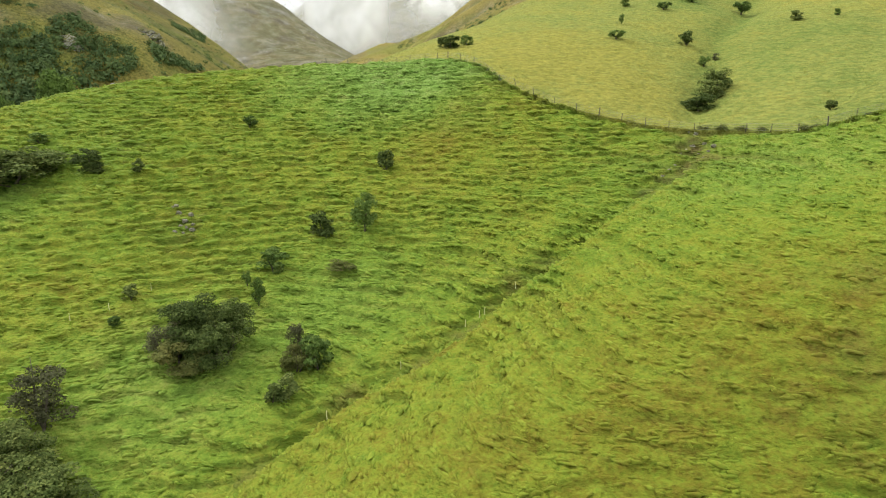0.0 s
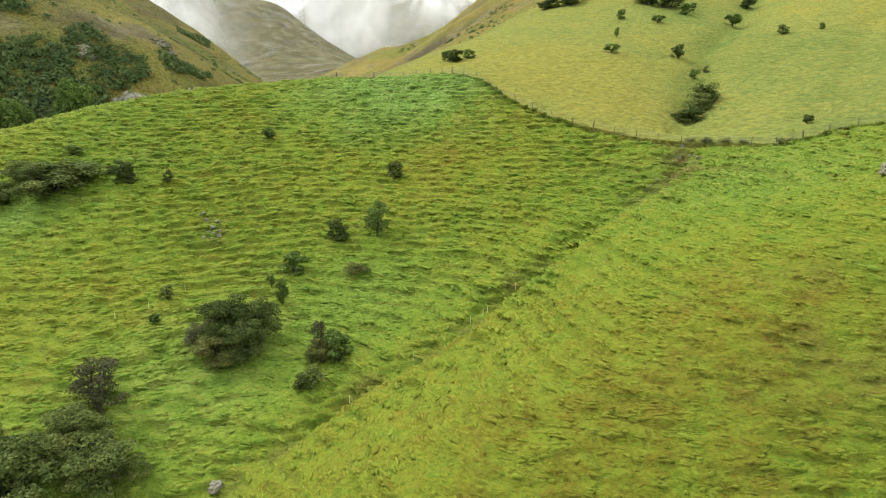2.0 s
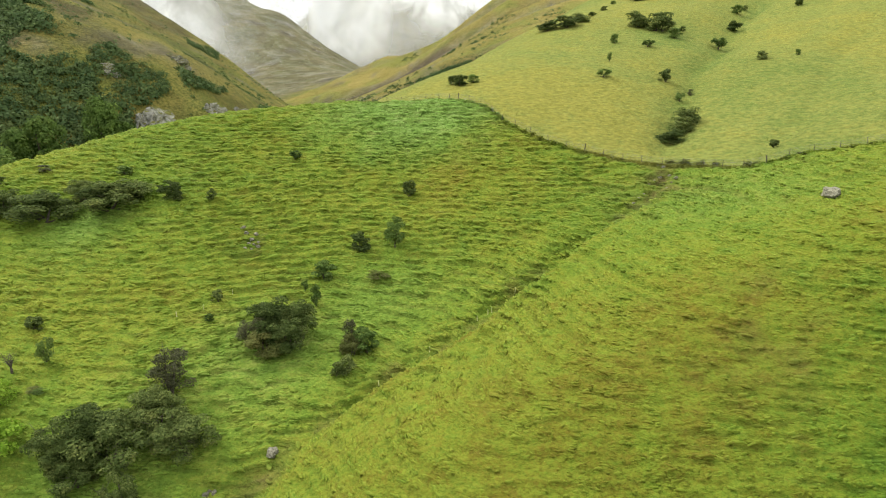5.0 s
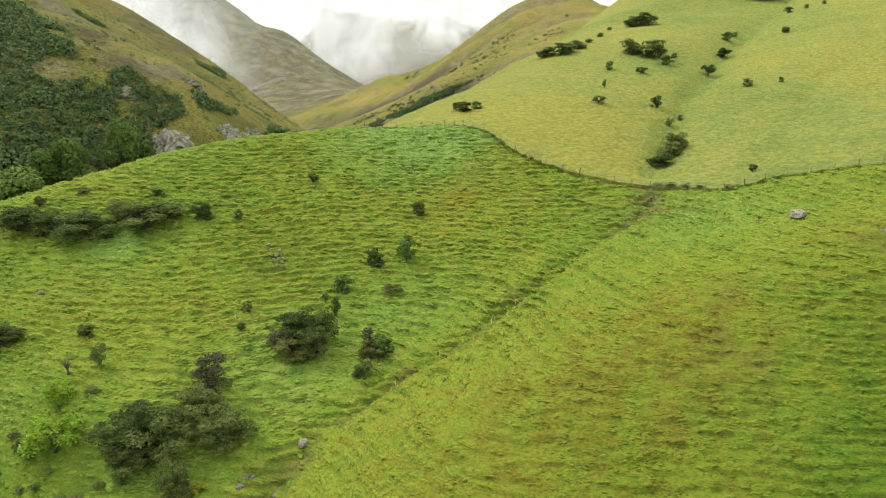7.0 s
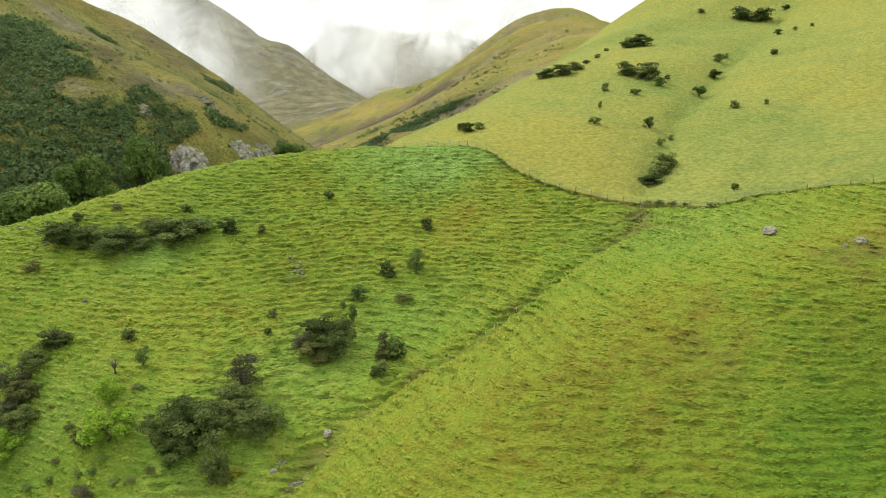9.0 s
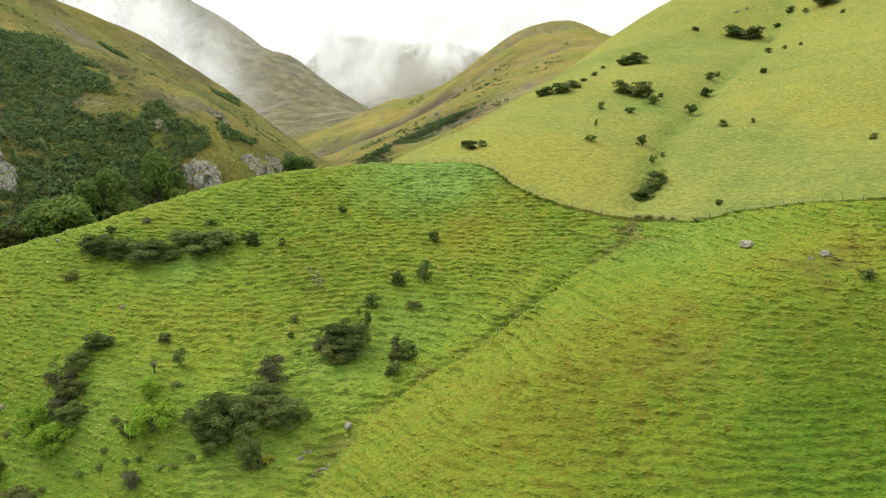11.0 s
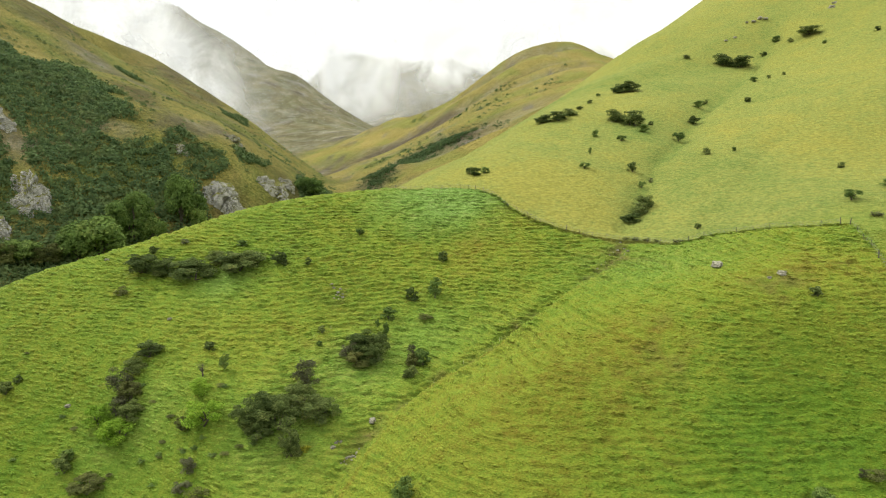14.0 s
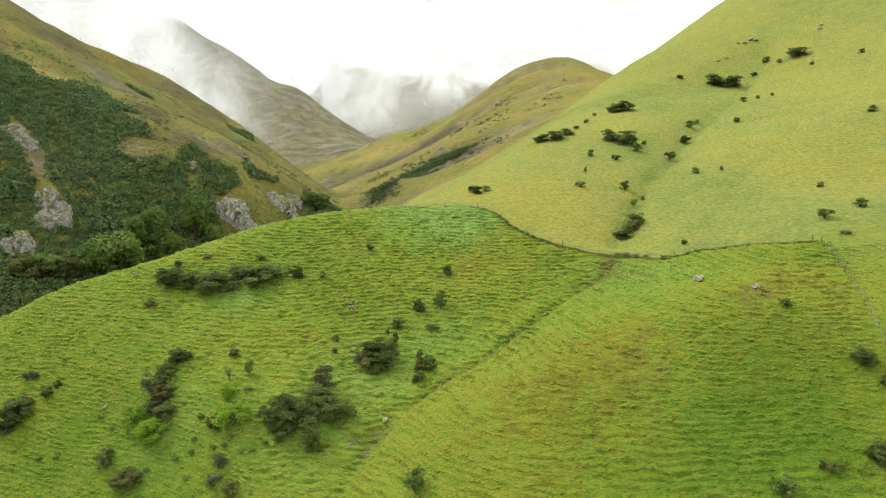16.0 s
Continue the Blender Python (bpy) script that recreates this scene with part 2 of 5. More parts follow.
BARK, STONE, PALE_STONE, WOOD = bark_material(), stone_material("grassy_crag"), stone_material("weathered_stone", False), weathered_wood()
WIRE = plain_material("galvanised_wire", (0.22, 0.22, 0.21), 0.5, 0.6)

# ---- landforms: lines along crests, gullies and slopes (x, y, height) ----
CREST = [(-118, 76, 14), (-98, 84, 24.5), (-72, 95, 31.9), (-60, 109, 35.7), (-42, 116, 39), (-24, 124, 40.2), (-11, 122, 40.3), (0, 113, 41.3), (6, 105, 40.2)]
CREST_BACK = [(-125, 100, 4), (-85, 118, 18), (-60, 136, 25), (-30, 150, 29), (-8, 142, 34), (15, 135, 31), (45, 125, 26), (70, 105, 28)]
FENCE_SIDE = [(18.6, 107, 36.3), (32, 92, 32.6), (43, 81.5, 33), (50, 80, 35), (60, 71, 37.6), (69, 63.5, 39.4), (75, 52, 36.5)]
GULLY = [(31.8, 84.8, 31.4), (26.7, 76, 29), (21, 70.5, 27.1), (15.5, 66.3, 25.2), (10.4, 61, 22.8), (5.6, 57.4, 20.8), (1.4, 52.6, 18.8), (-4, 48.4, 16.7), (-10, 44.6, 14.7), (-14.8, 40.6, 12.8), (-17, 37, 11.3), (-19.5, 33.6, 9.6), (-21.5, 29.6, 7.6), (-25, 22, 4)]
WEST_FACE = [(-7.3, 86, 28), (-8.6, 75.4, 23.3), (-18, 69, 20), (-21, 56, 16.6), (-13.5, 57.5, 17), (-30, 61.4, 18.6), (-36, 79, 28), (-43, 81, 28.3), (-27, 96.4, 32.3), (-56, 79, 26), (-66, 84, 28), (10, 86, 31)]
LOWER_WEST = [(-66, 67, 21), (-62, 53, 14.3), (-69, 48.6, 9.3), (-89, 61, 12.5), (-44.5, 38, 11), (-41, 30.4, 6.5), (-51.5, 34.4, 4), (-64, 41, 5.5), (-26, 42, 13.2), (-50, 5, -12), (-100, 40, -4)]
SPUR = [(42.6, 59.4, 32.1), (48, 46.6, 33), (50, 39, 30.3), (36, 40.3, 27.9), (26, 38.3, 23.6), (17.4, 35.6, 20.9), (19, 60, 26.5), (13, 47, 23.2), (4, 29.8, 18), (6.3, 28.4, 17), (2.5, 40, 19), (-7, 33, 15.6), (-12, 22, 9), (46, 29.5, 19.2), (38.5, 15, 12), (66.4, 55, 37.0), (65.4, 48, 34.1), (64.2, 41, 31.4), (63.2, 35, 28.4), (62, 28, 23.5), (60, 20, 17), (76, 42, 33.0), (74, 28, 25), (20, 8, 9), (0, 5, 5), (28, 29, 18.5)]
EAST_HILL = [(42.5, 111.6, 38), (33.8, 137, 46), (48.5, 140.8, 45.8), (74, 178, 56), (71.6, 144, 50), (2.5, 132, 44), (8.6, 118, 41.8), (138, 292, 90.5), (115.6, 191.6, 66.3), (59, 181.5, 57.6), (54, 171, 55), (25, 128, 43.5), (76.8, 264.6, 77), (75, 75, 43), (129, 168.7, 69.2), (29, 211.6, 61), (49.3, 87.4, 35.3), (43, 80, 33), (69, 63.5, 39.4), (117, 120, 49), (95, 60, 40), (110, 30, 30)]
EAST_RIDGE = [(-14, 165, 42), (5, 190, 49), (46, 240, 68), (68, 277, 79), (111, 350, 109), (150, 410, 132), (219, 500, 173), (222, 300, 133), (182, 230, 96), (330, 450, 210), (300, 250, 150)]
EAST_FALL = [(-50, 175, 22), (-30, 215, 26), (0, 270, 40), (30, 330, 55), (80, 420, 75), (140, 520, 105), (230, 640, 130)]
WEST_HILL = [(-134, 218, 53), (-171, 210, 58), (-161, 250, 72), (-155, 188, 44), (-150, 170, 30), (-100, 216, 29), (-85, 228, 30), (-308, 545, 114), (-322, 420, 157), (-329, 500, 147.5), (-321, 530, 141.5), (-313, 560, 133), (-275, 590, 120), (-226, 600, 84), (-169, 550, 51), (-124, 480, 26), (-98, 400, 18), (-267, 330, 111), (-180, 190, 59), (-157, 150, 24), (-133, 140, 10), (-95, 150, -5), (-80, 190, 0), (-66, 240, 8), (-60, 300, 12)]
WEST_BACK = [(-420, 560, 150), (-400, 420, 195), (-360, 640, 110), (-260, 680, 60), (-150, 640, 10), (-330, 200, 150), (-280, 90, 100)]
MID_PEAK = [(-950, 1800, 300), (-804, 1750, 318), (-690, 1700, 376), (-628, 1690, 305), (-542, 1680, 256), (-408, 1650, 198), (-357, 1640, 170), (-305, 1620, 132), (-259, 1500, 91), (-182, 1300, 59), (-151, 1150, 45), (-197, 900, 3), (-294, 1100, 20), (-398, 1300, 48), (-600, 1400, 120), (-800, 1500, 230), (-450, 1950, 120), (-250, 1850, 50), (-800, 2100, 300), (-600, 1000, 60), (-100, 1400, 20)]
NORTH_HILL = [(-139, 1050, 52), (-90, 1000, 68), (-44, 950, 68), (-2, 920, 89), (54, 910, 131), (104, 940, 166), (154, 970, 179), (198, 1000, 167), (244, 1050, 138), (-67, 700, 28), (14, 650, 65), (-74, 450, 12), (48, 560, 77), (-124, 650, 8), (130, 760, 120), (300, 950, 108), (20, 1150, 70), (150, 1200, 100), (400, 1200, 90), (-180, 850, 2), (-190, 1150, 20)]
FAR_RANGE = [(-640, 2750, 200), (-540, 2700, 250), (-493, 2700, 305), (-356, 2700, 327), (-243, 2700, 332), (-130, 2700, 314), (28, 2700, 345), (164, 2700, 300), (406, 2600, 330), (555, 2600, 360), (-300, 2200, 40), (0, 2200, 30), (400, 2200, 100), (-300, 1900, 40), (0, 1800, 50), (-200, 3200, 200), (300, 3200, 220)]


def thin_plate(lines, smooth):
    """A smooth surface over the given lines."""
    p = np.array([q for line in lines for q in line], float)
    n, s = len(p), 50.0
    xy = p[:, :2] / s
    r2 = ((xy[:, None] - xy[None]) ** 2).sum(-1)
    a = np.zeros((n + 3, n + 3))
    a[:n, :n] = 0.5 * r2 * np.log(r2 + 1e-12) + smooth * np.eye(n)
    a[:n, n] = a[n, :n] = 1
    a[:n, n + 1:] = xy
    a[n + 1:, :n] = xy.T
    w = np.linalg.solve(a, np.concatenate([p[:, 2], np.zeros(3)]))

    def height(x, y):
        x, y = np.asarray(x, float) / s, np.asarray(y, float) / s
        z = w[n] + w[n + 1] * x + w[n + 2] * y
        for k in range(n):
            q = (x - xy[k, 0]) ** 2 + (y - xy[k, 1]) ** 2
            z = z + w[k] * 0.5 * q * np.log(q + 1e-12)
        return z
    return height


NEAR = thin_plate([CREST, CREST_BACK, FENCE_SIDE, GULLY, WEST_FACE, LOWER_WEST, SPUR], 0.004)
EAST = thin_plate([EAST_HILL, EAST_RIDGE, EAST_FALL], 0.01)
WEST = thin_plate([WEST_HILL, WEST_BACK], 0.05)
PEAK = thin_plate([MID_PEAK], 0.08)
NORTH = thin_plate([NORTH_HILL], 0.02)
RANGE = thin_plate([FAR_RANGE], 0.5)

LATTICE = np.random.RandomState(7).rand(256, 256)


def grain(x, y, size, shift=0.0):
    """Smooth value noise, 0 to 1, with lumps of about that size."""
    u, v = np.asarray(x, float) / size + 31.7 + shift, np.asarray(y, float) / size + 57.3 - shift
    i, j = np.floor(u).astype(int), np.floor(v).astype(int)
    fu, fv = u - i, v - j
    fu, fv = fu * fu * (3 - 2 * fu), fv * fv * (3 - 2 * fv)
    i0, i1, j0, j1 = i % 256, (i + 1) % 256, j % 256, (j + 1) % 256
    return (LATTICE[i0, j0] * (1 - fu) + LATTICE[i1, j0] * fu) * (1 - fv) + (LATTICE[i0, j1] * (1 - fu) + LATTICE[i1, j1] * fu) * fv


def rough(x, y, size, octaves=4, shift=0.0):
    total, weight, amp = 0.0, 0.0, 1.0
    for k in range(octaves):
        total, weight = total + amp * grain(x, y, size / 2 ** k, shift + 11.3 * k), weight + amp
        amp *= 0.5
    return total / weight


def outside(x, y, x0, x1, y0, y1):
    """How far a place lies outside a box."""
    return np.hypot(np.maximum(np.maximum(x0 - x, x - x1), 0), np.maximum(np.maximum(y0 - y, y - y1), 0))


def top_of(a, b, k):
    """The upper of two surfaces, with a rounded crease."""
    return np.maximum(a, b) + k * np.log1p(np.exp(-np.abs(a - b) / k))


def path_offset(x, y, line):
    """Distance to a line walked on the ground, the side it lies on (right is positive) and the share of the way along."""
    best, side, share = np.full(np.shape(x), 1e9), np.zeros(np.shape(x)), np.zeros(np.shape(x))
    n = len(line) - 1
    for k in range(n):
        (ax, ay), (bx, by) = line[k][:2], line[k + 1][:2]
        dx, dy = bx - ax, by - ay
        f = np.clip(((x - ax) * dx + (y - ay) * dy) / (dx * dx + dy * dy), 0, 1)
        d = np.hypot(x - ax - f * dx, y - ay - f * dy)
        s = np.sign((x - ax) * dy - (y - ay) * dx)
        hit = d < best
        best, side, share = np.where(hit, d, best), np.where(hit, s, side), np.where(hit, (k + f) / n, share)
    return best, side, share


FENCE_LINE = [(-30, 130), (-22, 124), (-16.5, 118), (-10, 121), (-2, 115), (3, 108), (5.8, 104.8), (9, 99.6), (14, 95.9), (19, 93.8), (24, 91.5), (30.5, 87.6), (36.2, 85.4), (42.4, 78.4), (46.5, 78.2), (50.5, 77.3), (57, 72.8), (63, 66), (68.2, 62.8)]
FENCE_DOWN = [(68.2, 62.8), (67, 56.3), (65.8, 49), (64.9, 43.8), (63.7, 37.5), (62.5, 30)]
FENCE_EDGE = [(-120, 200)] + FENCE_LINE + FENCE_DOWN[1:] + [(60, 5), (58, -60)]


def landforms(x, y):
    x, y = np.asarray(x, float), np.asarray(y, float)
    near = NEAR(x, y) - 0.01 * outside(x, y, -130, 92, -40, 150) ** 2
    east = EAST(x, y) - 0.004 * outside(x, y, -60, 340, 0, 660) ** 2 - 0.02 * outside(x, y, -60, 500, 40, 900) ** 2
    d, side, _ = path_offset(x, y, FENCE_EDGE)
    east = east - 1.2 * d * (side > 0)
    near = near - 0.75 * np.clip(d - 0.6, 0, 40) * (side < 0)
    west = WEST(x, y) - 0.004 * outside(x, y, -420, -60, 60, 680) ** 2
    peak = PEAK(x, y) - 0.0008 * outside(x, y, -950, -80, 850, 2100) ** 2
    north = NORTH(x, y) - 0.002 * outside(x, y, -200, 400, 420, 1200) ** 2
    far = RANGE(x, y) - 0.0003 * outside(x, y, -640, 560, 1800, 3200) ** 2
    return near, east, west, peak, north, far


def smooth_ground(x, y):
    near, east, west, peak, north, far = landforms(x, y)
    floor_z = -45 + 0.035 * np.clip(np.asarray(y, float), -400, 3000) + 6 * rough(x, y, 300, 3, 3.0)
    z = top_of(near, east, 0.35)
    hills = west + (10 * (rough(x, y, 70, 4, 5.0) - 0.5) + 4.5 * (0.22 - np.abs(2 * rough(x + 0.5 * y, y * 0.35, 26, 3, 6.0) - 1))) * np.clip((west - 10) / 40, 0, 1)
    z = top_of(z, hills, 2.0)
    z = top_of(z, peak + 46 * (rough(x, y, 150, 5, 8.0) - 0.5) * np.clip((peak - 60) / 200, 0, 1) + 9 * (0.12 - np.abs(2 * rough(x - 0.4 * y, y * 0.5, 110, 4, 9.0) - 1)) * np.clip((peak - 15) / 60, 0, 1), 5.0)
    z = top_of(z, north + 16 * (rough(x, y, 140, 5, 12.0) - 0.5) + 20 * (0.15 - np.abs(2 * rough(x * 0.25 + y * 0.1, y, 46, 3, 14.0) - 1)), 4.0)
    z = top_of(z, far + 140 * (rough(x, y, 420, 5, 17.0) - 0.5) * np.clip((far - 100) / 200, 0, 1), 8.0)
    return top_of(z, floor_z, 4.0)


EAST_GULLY = [(36, 98), (42, 112), (50, 130), (58, 147), (70, 165), (87, 197), (105, 224), (130, 260), (155, 294), (176, 330)]
EAST_SPUR = [(76.7, 274.2), (93.5, 295.0), (113.7, 302.7), (134.2, 309.9), (152.1, 317.5), (165.0, 323.0)]
NORTH_GULLY = [(-65, 462), (-51, 488), (-33, 502), (-14, 520), (8, 514)]
NORTH_RIB = [(-133, 705), (-123, 800), (-87, 840), (-47, 820), (-18, 836)]
EAST_RILL = [(133, 179), (111, 165), (87, 140), (64, 103), (50, 89)]


def blob(x, y, cx, cy, r):
    return np.exp(-((x - cx) ** 2 + (y - cy) ** 2) / (r * r))


def terrain(x, y):
    """Height of the ground with its steps and tussocks, and what grows on it."""
    x, y = np.asarray(x, float), np.asarray(y, float)
    near, east, west, peak, north, far = landforms(x, y)
    z = smooth_ground(x, y)
    others = np.maximum.reduce([east, west, peak, north, far])
    m_near = np.clip((near - others) / 1.2 + 0.5, 0, 1) * (outside(x, y, -140, 95, -60, 155) < 1)
    m_east = np.clip((east - np.maximum.reduce([near, west, peak, north, far])) / 1.2 + 0.5, 0, 1)
    m_west = np.clip((west - np.maximum.reduce([near, east, peak, north, far])) / 3 + 0.5, 0, 1)
    m_far = np.clip(1 - m_near - m_east - m_west, 0, 1)
    # the gully, cut with a steeper bank on the spur's side
    d, side, share = path_offset(x, y, GULLY)
    wide = np.where(side < 0, 1.4, 1.0) + 1.0 * rough(x, y, 5, 2, 21)
    depth = (0.35 + 0.7 * np.sin(np.pi * np.clip(share, 0.03, 0.97)) ** 0.7) * (0.45 + 1.1 * grain(x, y, 6, 23))
    cut = depth * np.exp(-(d / wide) ** 2)
    lip = np.where(side < 0, 0.75 * np.exp(-((d - 3.0) / 1.4) ** 2), 0.25 * np.exp(-((d - 3.4) / 1.6) ** 2)) * np.sin(np.pi * np.clip(share, 0.02, 0.98))
    z = z + m_near * (lip - cut)
    d2, _, _ = path_offset(x, y, EAST_GULLY)
    d3, _, _ = path_offset(x, y, EAST_RILL)
    d8, _, _ = path_offset(x, y, EAST_SPUR)
    d4, _, _ = path_offset(x, y, FENCE_LINE)
    z = z - m_east * (1.5 * np.exp(-(d2 / 3.0) ** 2) + 1.7 * np.exp(-(d2 / 9) ** 2) - 2.6 * np.exp(-(d8 / 9) ** 2) - 1.5 * blob(x, y, 92, 250, 15) - 1.6 * blob(x, y, 72, 205, 13) + 0.7 * np.exp(-(d3 / 3.0) ** 2) + 0.25 * np.exp(-(d4 / 1.0) ** 2))
    z = z + m_east * 1.2 * (rough(x, y, 26, 3, 2.2) - 0.5) * np.clip(d4 / 12, 0, 1)
    # sheep tracks: narrow steps along the contours
    step = 0.60
    way = x + 0.35 * y
    phase = z / step + 1.3 * rough(x, y, 12, 2, 31) + 0.65 * grain(way, z * 2.0, 3.0, 33)
    f = phase - np.floor(phase)
    stair = np.clip((f - 0.70) / 0.20, 0, 1)
    stair = stair * stair * (3 - 2 * stair)
    strength = np.clip(0.80 + 0.35 * blob(x, y, 2, 88, 28) + 0.45 * (rough(x, y, 20, 2, 41) - 0.4) - 0.25 * blob(x, y, 8, 30, 18) - 0.05 * blob(x, y, 40, 40, 22), 0, 1.1) * np.clip(0.15 + 1.5 * grain(way, z * 2.4, 2.2, 35), 0, 1.1)
    z = z + m_near * step * 0.66 * strength * (stair - f)
    step2 = 1.6
    phase = z / step2 + 1.4 * rough(x, y, 14, 2, 36)
    f2 = phase - np.floor(phase)
    z = z + m_east * 0.14 * (np.clip((f2 - 0.5) / 0.4, 0, 1) - f2)
    # tussocks
    def proud(g, lo, hi):
        k = np.clip((g - lo) / (hi - lo), 0, 1)
        return k * k * (3 - 2 * k)
    dash = 0.18 * proud(grain(way, z * 3.0, 1.35, 51), 0.48, 0.62) + 0.14 * proud(grain(way, z * 3.4, 0.9, 53), 0.50, 0.64)
    bumps = 0.10 * proud(grain(x, y, 1.1, 57), 0.47, 0.66) + 0.08 * proud(grain(x, y, 0.62, 58), 0.50, 0.68)
    mound = m_near * (dash + bumps) * (0.6 + 0.8 * rough(x, y, 15, 2, 59))
    z = z + mound
    z = z + m_east * 0.35 * (rough(x, y, 3.2, 3, 61) - 0.5)
    # cover
    gullyside = np.exp(-(d / 2.0) ** 2)
    lush = 1.0 * np.clip(1.15 * blob(x, y, -10, 114, 17) + 0.7 * blob(x, y, -2, 103, 10) - 0.25 * grain(x, y, 4, 63), 0, 1) + 0.45 * blob(x, y, -22, 52, 9) + 0.6 * blob(x, y, -53, 76, 6) + 0.4 * blob(x, y, -32, 36, 9) + 0.25 * blob(x, y, -10, 62, 9) + 0.4 * blob(x, y, -58, 42, 9) + 0.35 * blob(x, y, 36, 70, 12)
    dry = 0.45 * rough(x, y, 17, 3, 71) + 0.42 * blob(x, y, 11, 31, 17) + 0.42 * blob(x, y, 1, 88, 13) * rough(x, y, 6, 2, 72) + 0.5 * blob(x, y, 25, 40, 9) + 0.36 * blob(x, y, 50, 47, 12) + 0.30 * blob(x, y, 60, 46, 10) - 0.12 * blob(x, y, 46, 26, 24)
    deep = np.clip((0.9 * blob(x, y, 46, 24, 17) + 0.45 * blob(x, y, 12, 22, 16) + 0.8 * blob(x, y, 28, 13, 14) + 0.8 * blob(x, y, -76, 46, 17) + 0.8 * blob(x, y, -52, 26, 15)) * (0.45 + 1.1 * rough(x, y, 9, 3, 73)), 0, 1)
    # a trodden path along the rim of the gully
    dry = dry + 0.5 * np.exp(-((d - 2.6) / 0.5) ** 2) * (side < 0) * np.clip(grain(x, y, 7, 74) * 2 - 0.4, 0, 1)
    dry = dry + 0.16 * (f < 0.3) * strength - 0.35 * lush
    # brown put on the step risers: bare soil, plus shade under the lips as colour
    riser_shade_earth = np.clip(1 - np.abs(f - 0.74) / 0.16, 0, 1) * np.clip(strength * 1.3 - 0.35, 0, 1) * (0.3 + 1.2 * grain(way, z * 2, 2.2, 88))
    earth = 0.6 * np.clip(gullyside * (rough(x, y, 3, 3, 81) * 2.8 - 1.3), 0, 1) + 0.5 * np.clip(blob(x, y, 28, 78, 6) * (rough(x, y, 3, 2, 83) * 2.5 - 0.9), 0, 1) + 0.5 * np.clip(blob(x, y, 26, 39, 7) * (rough(x, y, 3, 2, 85) * 2.6 - 1.1), 0, 1) + 0.5 * np.clip(blob(x, y, 46, 45, 5) * (rough(x, y, 3, 2, 87) * 2.6 - 1.0), 0, 1)
    earth = earth + 0.35 * blob(x, y, -27.5, 71.5, 3.0) * (rough(x, y, 2, 2, 89) > 0.5)
    earth = earth + 0.28 * np.exp(-(d4 / 0.6) ** 2) + 0.30 * riser_shade_earth * m_near
    dry_east = 0.75 * rough(x, y, 50, 3, 91) + 0.38 * blob(x, y, 14, 124, 28) + 0.3 * blob(x, y, 30, 100, 14) + 0.30 * blob(x, y, 112, 135, 45) - 0.35 * blob(x, y, 92, 246, 14) - 0.3 * np.exp(-(d2 / 3.2) ** 2) - 0.5 * blob(x, y, 60, 178, 14)
    stone = np.clip((rough(x, y, 26, 4, 95) - 0.66) * 9, 0, 1) * 0.6 + 0.9 * blob(x, y, -243, 400, 13) + 0.6 * blob(x, y, -264, 565, 13) + 0.8 * blob(x, y, -182, 202, 9) + 0.7 * blob(x, y, -168, 192, 8) + 0.6 * blob(x, y, -112, 268, 7) + 0.6 * blob(x, y, -119, 227, 4) + 0.45 * np.clip((0.45 - rough(x * 0.25 + y * 0.1, y, 46, 3, 14.0)) * 9, 0, 1) * (north > np.maximum(west, peak)) + 0.65 * np.clip((peak - np.maximum(north, west)) / 20, 0, 1)
    below = m_east * np.clip((75 - y) / 30, 0, 1)
    m_east, m_near = m_east - below, m_near + below
    on_north = north > np.maximum(west, peak)
    d6, _, _ = path_offset(x, y, NORTH_GULLY)
    d7, _, _ = path_offset(x, y, NORTH_RIB)
    stone = stone + on_north * (0.8 * np.exp(-(d6 / 15) ** 2) + 0.9 * np.exp(-(d7 / 24) ** 2)) * np.clip(2.4 * rough(x, y, 22, 4, 97) - 0.5, 0, 1)
    heath = on_north * (np.exp(-(d7 / 36) ** 2) * np.clip(3.4 * rough(x, y, 30, 4, 137) - 0.9, 0, 1) + 0.7 * np.exp(-(d6 / 20) ** 2)) + (m_west > 0.5) * 0.7 * np.clip((rough(x + 0.5 * y, y * 0.35, 26, 3, 6.0) - 0.60) * 7, 0, 1)
    earth = earth + heath * np.clip(m_west + m_far, 0, 1)
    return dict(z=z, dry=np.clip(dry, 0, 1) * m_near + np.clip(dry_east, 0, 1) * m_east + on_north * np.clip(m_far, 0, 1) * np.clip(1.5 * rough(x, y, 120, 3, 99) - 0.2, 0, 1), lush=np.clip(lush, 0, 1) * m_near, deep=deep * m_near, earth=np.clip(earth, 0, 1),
                east=m_east, west=np.clip(m_west + m_far, 0, 1), stone=np.clip(stone, 0, 1) * np.clip(m_west + m_far, 0, 1), near=m_near, lip=np.clip(1.15 - np.abs((f + 0.5) % 1.0 - 0.44) / 0.16, 0, 1) * np.clip(strength * 1.4, 0, 1), mound=mound)


COVERS = ("dry", "lush", "earth", "east", "west", "stone", "deep")


def ground_z(x, y):
    return float(terrain(np.array([x]), np.array([y]))["z"][0])


# ---- the ground: one sheet out to the horizon ----
def spread(lo, hi, step, low_end, high_end, growth, fine_lo, fine_hi, cap=14.0):
    """Grid lines: even between lo and hi, then wider and wider, but no wider than cap as far as the mountains."""
    mid = list(np.arange(lo, hi + step / 2, step))
    up, s = [mid[-1]], step
    while up[-1] < high_end:
        s = min(s * growth, cap) if up[-1] < fine_hi else s * 1.12
        up.append(up[-1] + s)
    down, s = [mid[0]], step
    while down[-1] > low_end:
        s = min(s * growth, cap) if down[-1] > fine_lo else s * 1.12
        down.append(down[-1] - s)
    return np.array(down[:0:-1] + mid + up[1:])


